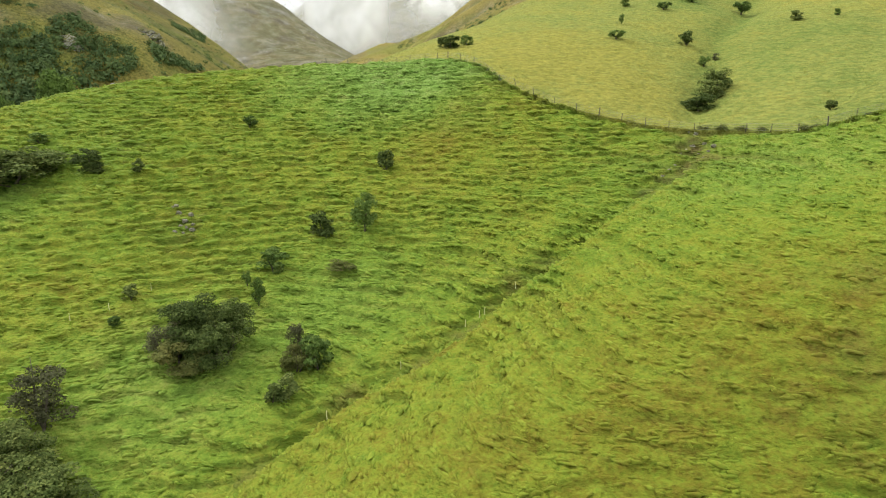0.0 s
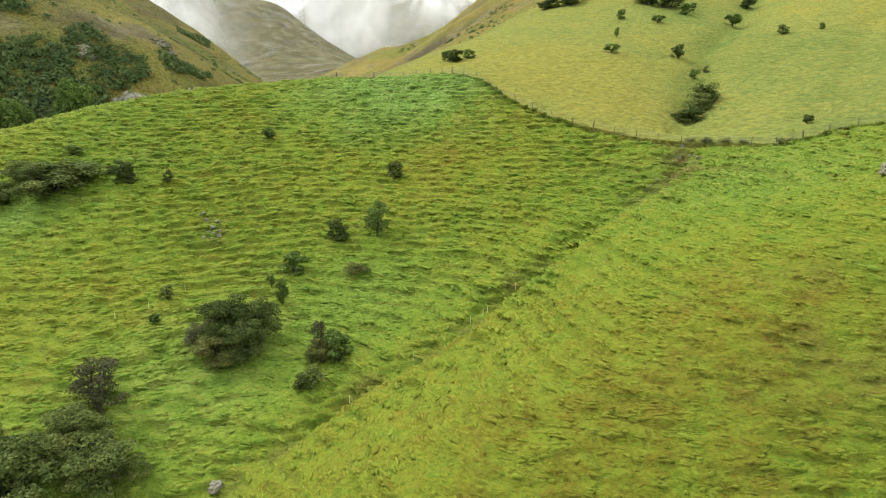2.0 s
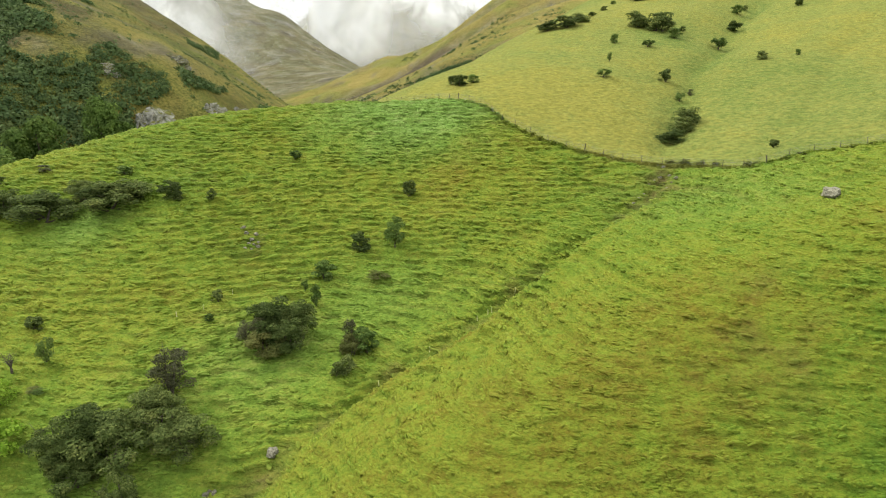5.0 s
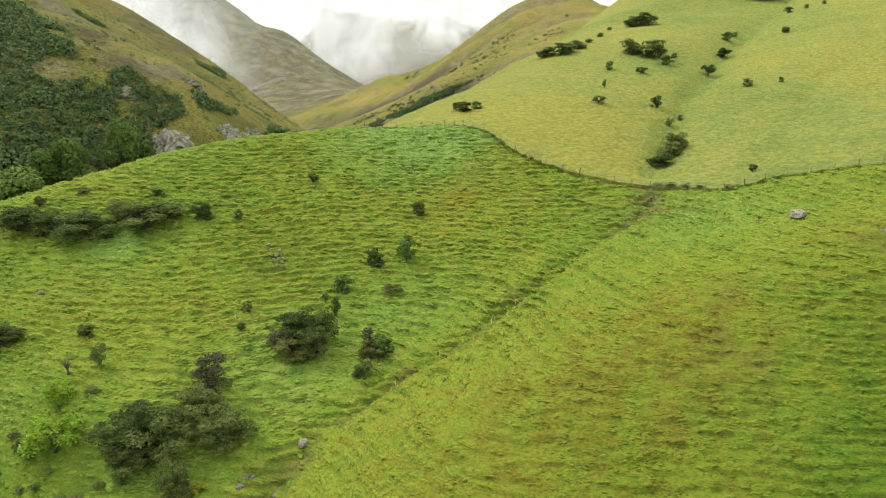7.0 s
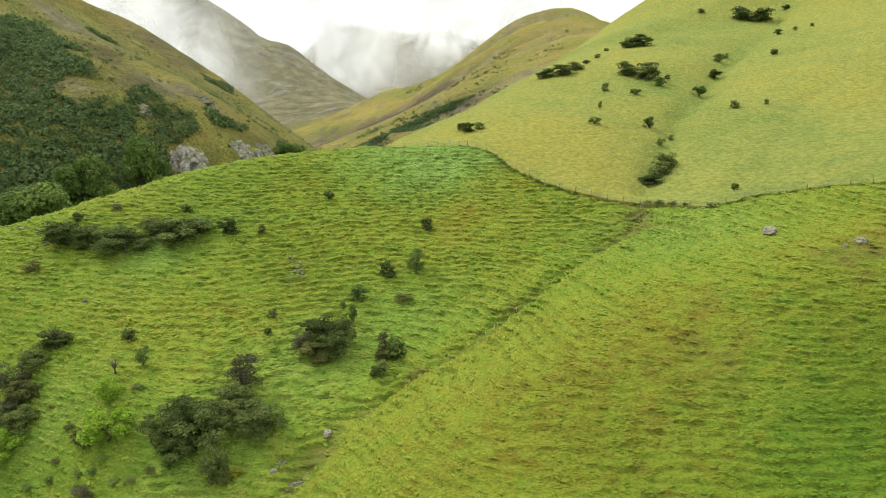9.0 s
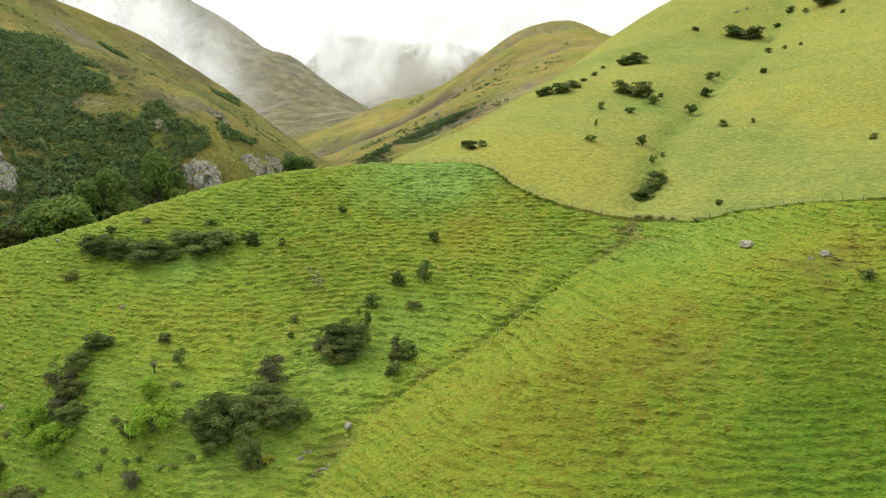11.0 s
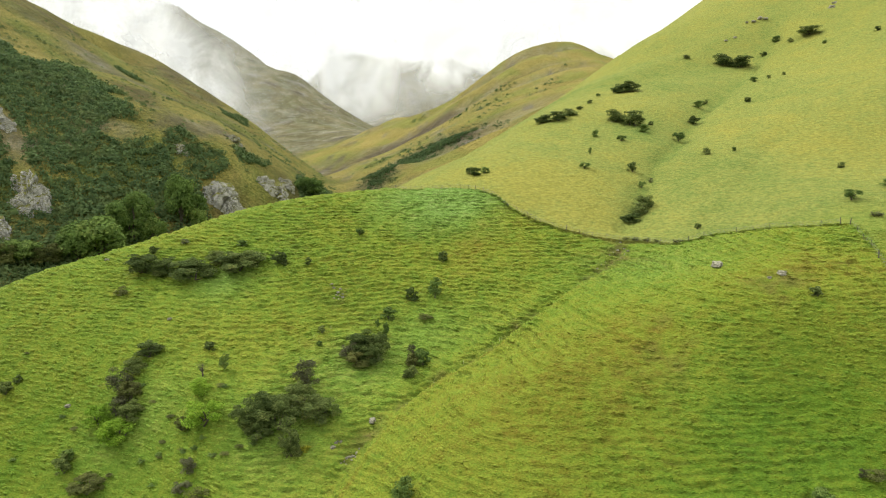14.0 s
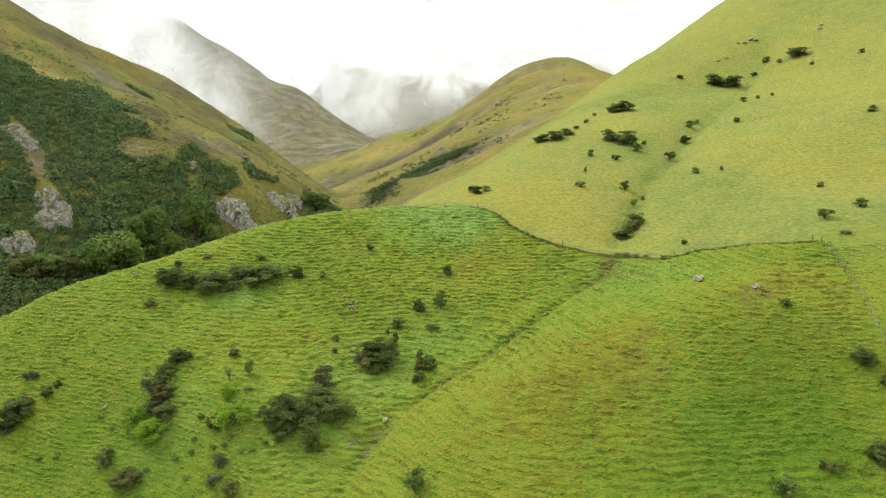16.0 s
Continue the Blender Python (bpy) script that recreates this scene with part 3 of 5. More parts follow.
def raw_mesh(name, verts, faces, material, attrs=None, smooth=False):
    """A mesh from arrays of corners and of faces with one number of sides."""
    me = bpy.data.meshes.new(name)
    k = faces.shape[1]
    me.vertices.add(len(verts))
    me.vertices.foreach_set("co", np.ascontiguousarray(verts, dtype=np.float32).ravel())
    me.loops.add(faces.size)
    me.loops.foreach_set("vertex_index", np.ascontiguousarray(faces, dtype=np.int32).ravel())
    me.polygons.add(len(faces))
    me.polygons.foreach_set("loop_start", np.arange(0, faces.size, k, dtype=np.int32))
    me.polygons.foreach_set("use_smooth", np.full(len(faces), smooth))
    for key, values in (attrs or {}).items():
        a = me.attributes.new(key, "FLOAT", "POINT")
        a.data.foreach_set("value", np.ascontiguousarray(values, dtype=np.float32).ravel())
    me.materials.append(material)
    me.update(calc_edges=True)
    return me


gx = spread(-92, 76, 0.44, -3600, 3600, 1.06, -960, 560, 18.0)
gy = spread(14, 124, 0.16, -1500, 4200, 1.05, -30, 2850, 18.0)
GX, GY = np.meshgrid(gx, gy)
land = terrain(GX, GY)
idx = np.arange(GX.size).reshape(GX.shape)
quads = np.stack([idx[:-1, :-1], idx[:-1, 1:], idx[1:, 1:], idx[1:, :-1]], -1).reshape(-1, 4)
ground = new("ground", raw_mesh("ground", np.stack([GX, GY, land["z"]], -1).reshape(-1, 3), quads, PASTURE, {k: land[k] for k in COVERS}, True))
tagged(ground, "green tussocky hill pasture rising to brown misty mountains", "hillside", kind="structure")


def tufts(name, label, x, y, t, tall, droop, blades, width, seed, pale=0.0):
    """Tufts of grass blades that bend outwards and down the slope."""
    rng = np.random.RandomState(seed)
    n = len(x)
    sx = (smooth_ground(x + 0.6, y) - smooth_ground(x - 0.6, y)) / 1.2
    sy = (smooth_ground(x, y + 0.6) - smooth_ground(x, y - 0.6)) / 1.2
    s = np.hypot(sx, sy) + 1e-6
    downx, downy = (-sx / s * droop)[:, None], (-sy / s * droop)[:, None]
    tall = tall * np.clip(y / 72, 0.55, 1.0)
    a = rng.rand(n, blades) * 2 * np.pi
    lean = tall[:, None] * rng.uniform(0.3, 1.0, (n, blades))
    h = tall[:, None] * rng.uniform(0.5, 1.05, (n, blades))
    w = width * np.clip(y / 66, 0.36, 1.1)[:, None] * (0.5 + tall[:, None] * 1.6) * rng.uniform(0.6, 1.4, (n, blades))
    bx, by, bz = x[:, None] + 0.12 * rng.randn(n, blades), y[:, None] + 0.12 * rng.randn(n, blades), t["z"][:, None] - 0.05
    ca, sa = np.cos(a), np.sin(a)
    left = np.stack([bx - sa * w, by + ca * w, bz + 0 * w], -1)
    right = np.stack([bx + sa * w, by - ca * w, bz + 0 * w], -1)
    tip = np.stack([bx + ca * lean + downx, by + sa * lean + downy, bz + h - 0.4 * np.abs(droop)[:, None]], -1)
    verts = np.stack([left, right, tip], 2).reshape(-1, 3)
    attrs = {k: np.repeat(t[k], blades * 3) for k in COVERS}
    attrs["tuft"] = np.repeat(np.clip(rng.rand(n) + pale, 0, 1), blades * 3)
    return tagged(new(name, raw_mesh(name, verts, np.arange(len(verts)).reshape(-1, 3), GRASS, attrs)), label, "grass", kind="stuff")


def tussocks(name, label, x, y, t, seed):
    """Cushions of grass, longer along the slope than across it, that bulge over their lower side."""
    rng = np.random.RandomState(seed)
    n, sides = len(x), 7
    sx = (smooth_ground(x + 0.6, y) - smooth_ground(x - 0.6, y)) / 1.2
    sy = (smooth_ground(x, y + 0.6) - smooth_ground(x, y - 0.6)) / 1.2
    steep = np.hypot(sx, sy) + 1e-6
    turn = 0.28 * rng.randn(n)
    dx, dy = -sx / steep, -sy / steep
    dx, dy = dx * np.cos(turn) - dy * np.sin(turn), dx * np.sin(turn) + dy * np.cos(turn)
    size = rng.uniform(0.6, 1.3, n) * np.clip(0.40 + y / 140, 0.50, 1.0)
    long_, wide, tall = size * rng.uniform(0.32, 0.88, n), size * rng.uniform(0.16, 0.27, n), size * rng.uniform(0.09, 0.20, n)
    ang = np.arange(sides) * 2 * np.pi / sides + rng.uniform(0, 1, (n, 1))
    ca, sa = np.cos(ang), np.sin(ang)

    def ring(spread_, over, lift):
        wob = rng.uniform(0.55, 1.40, (n, sides)) * spread_
        a, b = long_[:, None] * ca * wob, wide[:, None] * (sa * wob + over)
        return np.stack([x[:, None] - dy[:, None] * a + dx[:, None] * b, y[:, None] + dx[:, None] * a + dy[:, None] * b, t["z"][:, None] - steep[:, None] * b * 0.8 + lift[:, None] * rng.uniform(0.55, 1.3, (n, sides))], -1)
    foot, brow = ring(1.0, -0.25, -0.10 + 0 * tall), ring(0.72, 0.30, 0.70 * tall)
    top = np.stack([x + dx * wide * 0.15, y + dy * wide * 0.15, t["z"] + tall], -1)[:, None]
    verts = np.concatenate([foot, brow, top], 1)
    k = np.arange(sides)
    nxt = (k + 1) % sides
    tri = np.concatenate([np.stack([k, nxt, nxt + sides], -1), np.stack([k, nxt + sides, k + sides], -1), np.stack([k + sides, nxt + sides, 0 * k + 2 * sides], -1)])
    faces = (tri[None] + (np.arange(n) * (2 * sides + 1))[:, None, None]).reshape(-1, 3)
    attrs = {c: np.repeat(t[c], 2 * sides + 1) for c in COVERS}
    attrs["tuft"] = np.repeat(0.36 + 0.30 * rng.rand(n), 2 * sides + 1)
    return tagged(new(name, raw_mesh(name, verts.reshape(-1, 3), faces, GRASS, attrs, True)), label, "grass", kind="stuff")


def pick(t, keep):
    return {k: v[keep] for k, v in t.items()}


rng = np.random.RandomState(3)
# cushions of grass strung along the sheep tracks
x, y = rng.uniform(-128, 84, 190000), rng.uniform(2, 126, 190000)
t = terrain(x, y)
keep = (t["near"] > 0.5) & (rng.rand(len(x)) < np.clip(1.45 - y / 130, 0.60, 1.25) * (0.10 + 0.38 * t["lip"] + 0.34 * np.clip(rough(x, y, 3.5, 2, 131) * 3 - 1.2, 0, 1)) * (1 - 0.6 * t["earth"]))
x, y, t = x[keep], y[keep], pick(t, keep)
tussocks("grass", "low cushions of green grass along the sheep tracks", x, y, t, 15)
# short sward between the sheep tracks
x, y = rng.uniform(-128, 84, 50000), rng.uniform(2, 142, 50000)
t = terrain(x, y)
keep = (t["near"] > 0.5) & (rng.rand(len(x)) < np.clip(1.75 - y / 90, 0.5, 1.4) * (0.12 + 2.0 * t["mound"]) * (1 - 0.7 * t["earth"]))
x, y, t = x[keep], y[keep], pick(t, keep)
tufts("grass", "short green pasture grass on the hillside", x, y, t, (0.18 + 0.30 * rng.rand(len(x)) ** 2) * (1 + 0.3 * t["lush"]), 0.10 + 0 * x, 6, 0.050, 5)
# long tufts hanging over the lips of the sheep tracks
x, y = rng.uniform(-128, 84, 120000), rng.uniform(2, 130, 120000)
t = terrain(x, y)
keep = (t["near"] > 0.5) & (rng.rand(len(x)) < t["lip"] * np.clip(1.3 - y / 220, 0.5, 1) * (0.40 + 1.6 * t["mound"]) * (1 - 0.3 * t["earth"]))
x, y, t = x[keep], y[keep], pick(t, keep)
# raised 0.30: pale strands, with the lit edge of the lip put into their colour
tufts("grass", "long grass tufts hanging over the sheep tracks", x, y, t, 0.22 + 0.28 * rng.rand(len(x)) ** 1.5, 0.12 + 0.22 * rng.rand(len(x)), 7, 0.036, 6, 0.30)
# rank grass left uncut along the fence
f = np.array([tuple(p) for p in FENCE_LINE], float)
k = rng.randint(0, len(f) - 1, 9000)
q = rng.rand(9000)
x = f[k, 0] + (f[k + 1, 0] - f[k, 0]) * q + 0.32 * rng.randn(9000)
y = f[k, 1] + (f[k + 1, 1] - f[k, 1]) * q + 0.32 * rng.randn(9000)
t = terrain(x, y)
tufts("grass", "rank brownish grass along the fence", x, y, t, 0.18 + 0.25 * rng.rand(9000), 0.05 + 0 * x, 4, 0.05, 7)
# tussocks on the hill beyond
x, y = rng.uniform(-30, 190, 50000), rng.uniform(60, 260, 50000)
t = terrain(x, y)
keep = (t["east"] > 0.5) & (rng.rand(len(x)) < np.clip(1.5 - y / 200, 0.25, 1) * np.clip(2.4 * rough(x, y, 5, 3, 106) - 0.7, 0, 1))
x, y, t = x[keep], y[keep], pick(t, keep)
tufts("grass", "scattered pale tussocks on the far pasture", x, y, t, 0.12 + 0.22 * rng.rand(len(x)) ** 1.5, 0.08 + 0 * x, 4, 0.055, 8)


# ---- plants and stones ----
def part(name, mesh, parent, label=""):
    ob = new(name, mesh)
    ob.parent = parent
    return tagged(ob, label)


def leaf_cloud(seed, lobes, leaves, size, material, squash=1.0, floor_=0.0, name="foliage", open_=0.35):
    """Sprays of leaves set thickly on many small uneven boughs, in a box one wide and one high."""
    rng = np.random.RandomState(seed)
    cx = []
    for k in range(int(lobes * 1.7)):
        r, ang = 0.335 * np.sqrt(rng.rand()), rng.rand() * 2 * np.pi
        top = (1 - (r / 0.5) ** 2) ** 0.5
        cx.append((r * np.cos(ang), r * np.sin(ang), floor_ + 0.08 + (0.72 - floor_) * top * rng.uniform(0.0, 1.0) ** (0.7 if floor_ else 0.95), rng.uniform(0.075, 0.165)))
    c = np.array(cx)
    which = rng.choice(len(c), leaves, p=c[:, 3] ** 2 / (c[:, 3] ** 2).sum())
    v = rng.randn(leaves, 3)
    v[:, 2] = np.where(rng.rand(leaves) < 0.6, np.abs(v[:, 2]), v[:, 2])
    v /= np.linalg.norm(v, axis=1)[:, None]
    inner = rng.rand(leaves) < 0.3 * open_
    rad = c[which, 3] * np.where(inner, rng.uniform(0.3, 0.8, leaves), rng.uniform(0.80, 1.06, leaves) + 0.22 * rng.rand(leaves) ** 6)
    p = c[which, :3] + v * rad[:, None] * np.array([1, 1, 0.80 * squash])
    p[:, 2] = np.maximum(p[:, 2], 0.02 + floor_ * 0.8)
    nrm = v + 0.45 * rng.randn(leaves, 3) + np.array([0, 0, 0.25])
    nrm /= np.linalg.norm(nrm, axis=1)[:, None]
    u = np.cross(nrm, rng.randn(leaves, 3))
    u /= np.linalg.norm(u, axis=1)[:, None] + 1e-9
    w = np.cross(nrm, u)
    s = size * rng.uniform(0.6, 1.45, leaves)[:, None]
    verts = np.stack([p - u * s, p - w * s * 0.6 + nrm * s * 0.15, p + u * s, p + w * s * 0.6 + nrm * s * 0.15], 1).reshape(-1, 3)
    return raw_mesh(name, verts, np.arange(len(verts)).reshape(-1, 4), material), c


def limb(bm, a, b, ra, rb, sides=5):
    a, b = Vector(a), Vector(b)
    d = (b - a).normalized()
    u = d.orthogonal().normalized()
    w = d.cross(u)
    rings = []
    for q, r in ((a, ra), (a.lerp(b, 0.5) + 0.06 * (b - a).length * u, (ra + rb) / 2), (b, rb)):
        rings.append([bm.verts.new(q + r * (math.cos(k * 2 * math.pi / sides) * u + math.sin(k * 2 * math.pi / sides) * w)) for k in range(sides)])
    for lo, hi in zip(rings, rings[1:]):
        for k in range(sides):
            bm.faces.new((lo[k], lo[(k + 1) % sides], hi[(k + 1) % sides], hi[k]))
    bm.faces.new(rings[-1])


def mesh_of(bm, name, material, smooth=True):
    me = bpy.data.meshes.new(name)
    bm.to_mesh(me)
    bm.free()
    me.materials.append(material)
    me.polygons.foreach_set("use_smooth", np.full(len(me.polygons), smooth))
    return me


def plant(name, seed, lobes, leaves, size, material, label, category, trunk=0.0, stems=4, squash=1.0, bark=None, open_=0.35, twigs=0):
    """A shrub of several stems, or a tree on one trunk, one metre wide and high."""
    rng = random.Random(seed)
    root = tagged(new(name), label, category)
    cloud, clumps = leaf_cloud(seed, lobes, leaves, size, material, squash, trunk, open_=open_)
    bm = bmesh.new()
    if trunk:
        fork = (rng.uniform(-0.03, 0.03), rng.uniform(-0.03, 0.03), trunk + 0.12)
        limb(bm, (0, 0, -0.06), fork, 0.045, 0.032, 7)
    for k, q in enumerate(clumps[: max(stems, 3)]):
        foot = fork if trunk else (0.10 * rng.uniform(-1, 1), 0.10 * rng.uniform(-1, 1), -0.05)
        limb(bm, foot, (q[0], q[1], q[2]), 0.024, 0.008)
    for _ in range(twigs):
        q = clumps[rng.randrange(max(stems, 3))]
        a = Vector((q[0], q[1], q[2]))
        d = Vector((rng.gauss(0, 1), rng.gauss(0, 1), rng.uniform(0.1, 1.6))).normalized()
        limb(bm, a, a + d * rng.uniform(0.16, 0.30), 0.007, 0.003, 3)
    part("trunk" if trunk else "stem", mesh_of(bm, "trunk", bark or BARK), root, "grey-brown woody trunk and limbs" if trunk else "grey-brown branching stem")
    part("crown" if trunk else "foliage", cloud, root)
    return root


def place(template, x, y, w, h, spin, used=set()):
    """Sets a plant on the ground: the first is the plant itself, the next are copies."""
    m = Matrix.LocRotScale((x, y, ground_z(x, y) - 0.03 * h), Euler((0, 0, spin)), (w * 1.38, w * 1.38, h * 1.12))
    if template.name in used:
        return copy_thing(template, m @ Matrix.Diagonal((*template.scale, 1)).inverted())
    used.add(template.name)
    template.matrix_basis = m
    return template


def stand(templates, spots, group, seed):
    rng = random.Random(seed)
    for k, (x, y, w, h) in enumerate(spots):
        ob = place(templates[k % len(templates)], x, y, w, h, rng.uniform(0, 6.28))
        ob["group"] = group


DARK = [plant("shrub", 11, 20, 7800, 0.0180, LEAF_DARK, "dark green thorny shrub with a broken crown on grass", "shrub", stems=6, twigs=14),
        plant("shrub", 12, 17, 7200, 0.0186, LEAF_DARK, "dark olive thorny shrub spreading over the pasture", "shrub", stems=5, squash=0.9, twigs=10),
        plant("shrub", 13, 22, 8000, 0.0176, LEAF_DARK, "dense dark green wild shrub on the slope", "shrub", stems=6, twigs=12)]
DOME = [plant("shrub", 81, 26, 2700, 0.032, LEAF_DARK, "dense dark rounded shrub on the open hill", "shrub", stems=5, open_=0.2),
        plant("shrub", 82, 26, 2500, 0.031, LEAF_DARK, "dense dark spreading shrub on the open hill", "shrub", stems=5, open_=0.2)]
BROWN = [plant("shrub", 21, 16, 4400, 0.0225, LEAF_BROWN, "brownish olive shrub with dry leaves on grass", "shrub", stems=5, twigs=10),
         plant("shrub", 22, 11, 2025, 0.023, LEAF_BROWN, "low brown bracken-like shrub beside the slope", "shrub", stems=4)]
GREY = [plant("shrub", 31, 14, 3400, 0.0185, LEAF_GREY, "grey half-bare twiggy shrub on the pasture", "shrub", stems=6, open_=0.5, twigs=16),
        plant("shrub", 32, 14, 3400, 0.0185, LEAF_GREY, "pale grey leafless thorn shrub among green ones", "shrub", stems=6, open_=0.5, twigs=14)]
SMALL = [plant("shrub", 41, 16, 1350, 0.047, LEAF_DARK, "small dark green round shrub on the hill", "shrub", stems=3),
         plant("shrub", 42, 15, 1215, 0.048, LEAF_DARK, "small scrubby dark shrub on open pasture", "shrub", stems=3, open_=0.5),
         plant("shrub", 43, 16, 1485, 0.044, LEAF_TREE, "small leafy green shrub on open pasture", "shrub", stems=3)]
YOUNG = [plant("tree", 51, 14, 2295, 0.028, LEAF_TREE, "slender young tree with open green crown", "tree", trunk=0.05, stems=6, open_=0.55),
         plant("tree", 52, 12, 1755, 0.031, LEAF_TREE, "small round hawthorn tree on open pasture", "tree", trunk=0.07, stems=5, open_=0.5)]
BRIGHT = [plant("shrub", 61, 20, 3600, 0.022, LEAF_BRIGHT, "bright yellow-green leafy elder shrub", "shrub", stems=5, open_=0.5),
          plant("shrub", 62, 18, 3200, 0.023, LEAF_BRIGHT, "fresh green leafy shrub with loose branches", "shrub", stems=5, open_=0.5)]
BIG = [plant("tree", 71, 26, 5600, 0.024, LEAF_TREE, "broad round green tree at the valley foot", "tree", trunk=0.03, stems=8),
       plant("tree", 72, 24, 5200, 0.025, LEAF_VALLEY, "tall dark green tree below the scrubby slope", "tree", trunk=0.05, stems=8, squash=1.2)]

# crest of the near hill
stand([SMALL[0], DARK[0], DARK[1], DARK[2]], [(-71.6, 86, 2, 2), (-71.2, 79.6, 6.3, 4.4), (-66.2, 79.2, 4.9, 4.2), (-59.9, 78, 8.1, 4.6)], "shrubs on the crest", 1)
stand([DARK[0], DARK[2], DARK[1], SMALL[1], BROWN[1], SMALL[2], GREY[0], YOUNG[1]], [(-56.2, 82, 4.1, 3.6), (-49.8, 79.3, 8.4, 4.8), (-42.2, 79.8, 3.4, 3.2), (-35.8, 79, 1.3, 1.6), (-73, 73, 3, 2), (-52.3, 87.8, 2.2, 1.5), (-65.8, 89.4, 2, 1.3), (-26.9, 95, 2, 2)], "shrubs on the crest", 2)
stand([DARK[1]], [(-53.2, 80.4, 5, 4)], "shrubs on the crest", 22)
# the face above the gully
stand([SMALL[0], YOUNG[0], SMALL[1], SMALL[2]], [(-7.2, 85.1, 2.1, 2.8), (-8.7, 73.4, 2.9, 5.0), (-13.5, 73.4, 2.5, 2.8), (-17.8, 67.8, 2.6, 2.8)], "shrubs on the face", 3)
stand([YOUNG[1], YOUNG[0], DARK[0], BROWN[0], DARK[2]], [(-19.8, 64.9, 0.9, 1.9), (-17.8, 61.6, 1.4, 3.5), (-21.8, 54.6, 5.2, 5.0), (-21.6, 51.8, 4.2, 3.4), (-18.6, 55, 4.2, 4.8)], "shrubs on the face", 4)
stand([GREY[1], DARK[1], BROWN[0], GREY[0], SMALL[2], BROWN[1], SMALL[1], SMALL[0]], [(-23.8, 53.6, 3.0, 3.4), (-19.4, 52.4, 4.2, 4.2), (-12, 51.6, 2.7, 2.6), (-12.6, 53.6, 1.9, 3.6), (-10.5, 51.6, 2.4, 3.2), (-10.6, 66.7, 2.9, 0.9), (-12.2, 47.8, 1.9, 1.9), (-29.8, 61, 1.5, 1.6)], "shrubs on the face", 5)
stand([SMALL[1], SMALL[0], YOUNG[0], SMALL[2]], [(-13, 47.4, 1.5, 1.6), (-48.8, 54.4, 1.9, 1.7), (-44.2, 48.5, 1.6, 3.4), (-29.6, 57, 1, 1)], "shrubs on the face", 6)
# thickets below
stand([BRIGHT[0], BRIGHT[1], BROWN[0], BRIGHT[0], BRIGHT[1]], [(-46.8, 44.2, 3.2, 2.9), (-44.3, 38, 5.4, 4.4), (-48, 38.8, 2.3, 2.6), (-59.8, 40.6, 4.8, 4.2), (-64.4, 44.6, 4, 3.4)], "leafy green shrubs", 7)
stand([GREY[0], DARK[1], DARK[2], DARK[0], DARK[1], DARK[2], DARK[2]], [(-29.7, 45, 4.3, 5), (-37.2, 36.6, 4.4, 4.8), (-32.2, 37, 6.2, 5.2), (-25.9, 38, 4.9, 4.2), (-29.7, 32.4, 3.2, 4.6), (-29.4, 41, 4.6, 4.2), (-34.6, 35, 4.2, 3.2)], "thicket in the hollow", 8)
stand([DARK[1], DARK[0]], [(-27.6, 39.2, 4, 3.6), (-35, 38.6, 4.4, 4.2)], "thicket in the hollow", 28)
stand([DARK[1], DARK[2], GREY[1], BROWN[0], GREY[0], DARK[0], SMALL[0], SMALL[1], GREY[1]], [(-59.9, 55.2, 4.4, 3.2), (-61.3, 52.4, 3.2, 3.2), (-62.5, 49.4, 4.2, 4.6), (-60.3, 47.2, 3.6, 3.8), (-61.4, 45.4, 3.4, 3.4), (-58.8, 43.8, 4, 3.6), (-86.7, 54.8, 2.4, 2.8), (-85.5, 56.7, 1.5, 1.5), (-92.5, 59.5, 3, 2)], "thicket on the west slope", 9)
stand([DARK[0], DARK[1], SMALL[0], SMALL[2], BROWN[0], GREY[0], GREY[1], BROWN[1], YOUNG[0]], [(-90.8, 52.6, 5.6, 3.6), (-91.4, 49.2, 4.6, 5.6), (-67.4, 38.2, 2.6, 3), (-67.5, 39.9, 2, 1.9), (-61.8, 34.5, 5, 2.8), (-44.7, 31.8, 2.4, 2.6), (-45, 29.5, 2.6, 2), (-41.7, 27.2, 3.4, 2.6), (-11.9, 20.2, 2.9, 3.8)], "thicket on the west slope", 10)
stand([SMALL[0], DARK[2], SMALL[1], YOUNG[0], GREY[0], BROWN[1], DARK[1], SMALL[2]], [(50.8, 40.7, 1.8, 1.6), (58.3, 30.6, 3.6, 3.0), (60, 27, 1.5, 1.7), (53.2, 18.6, 1.4, 2.2), (46.1, 17.8, 1, 1.4), (47.9, 17.7, 2.9, 1.1), (54, 17.2, 3.5, 4), (39, 13.9, 2.6, 2.6)], "shrubs on the spur", 11)
# brown growth along the fence
stand([BROWN[1]], [(33.6, 87.6, 1.6, 0.6), (35.4, 86.6, 2.0, 0.7), (37.4, 85.2, 1.9, 0.6), (39, 83.6, 1.5, 0.5), (42.2, 79.6, 1.8, 0.7), (43.4, 79, 1.3, 0.5), (49, 78.6, 1.2, 0.5)], "bracken along the fence", 12)
# the hill beyond the fence
stand([SMALL[0], SMALL[1], SMALL[2], DOME[0], DOME[1], DOME[0]], [(0.2, 134.3, 2.6, 2.2), (1.8, 131, 2.9, 2.4), (4.4, 132.3, 2.3, 2), (29.5, 197.5, 5.6, 3.4), (35.1, 195.4, 7.4, 3.6), (40.2, 201, 5, 3)], "shrubs on the far pasture", 13)
stand([SMALL[0], SMALL[1], SMALL[2], DOME[0], DOME[1], DOME[0]], [(45.6, 211, 2.4, 1.5), (52.1, 223.4, 2.2, 1.5), (59, 240, 1.8, 1.3), (69.6, 245, 6.8, 4.6), (74.4, 244.4, 7.4, 5), (54.6, 189, 6.2, 5)], "shrubs on the far pasture", 14)
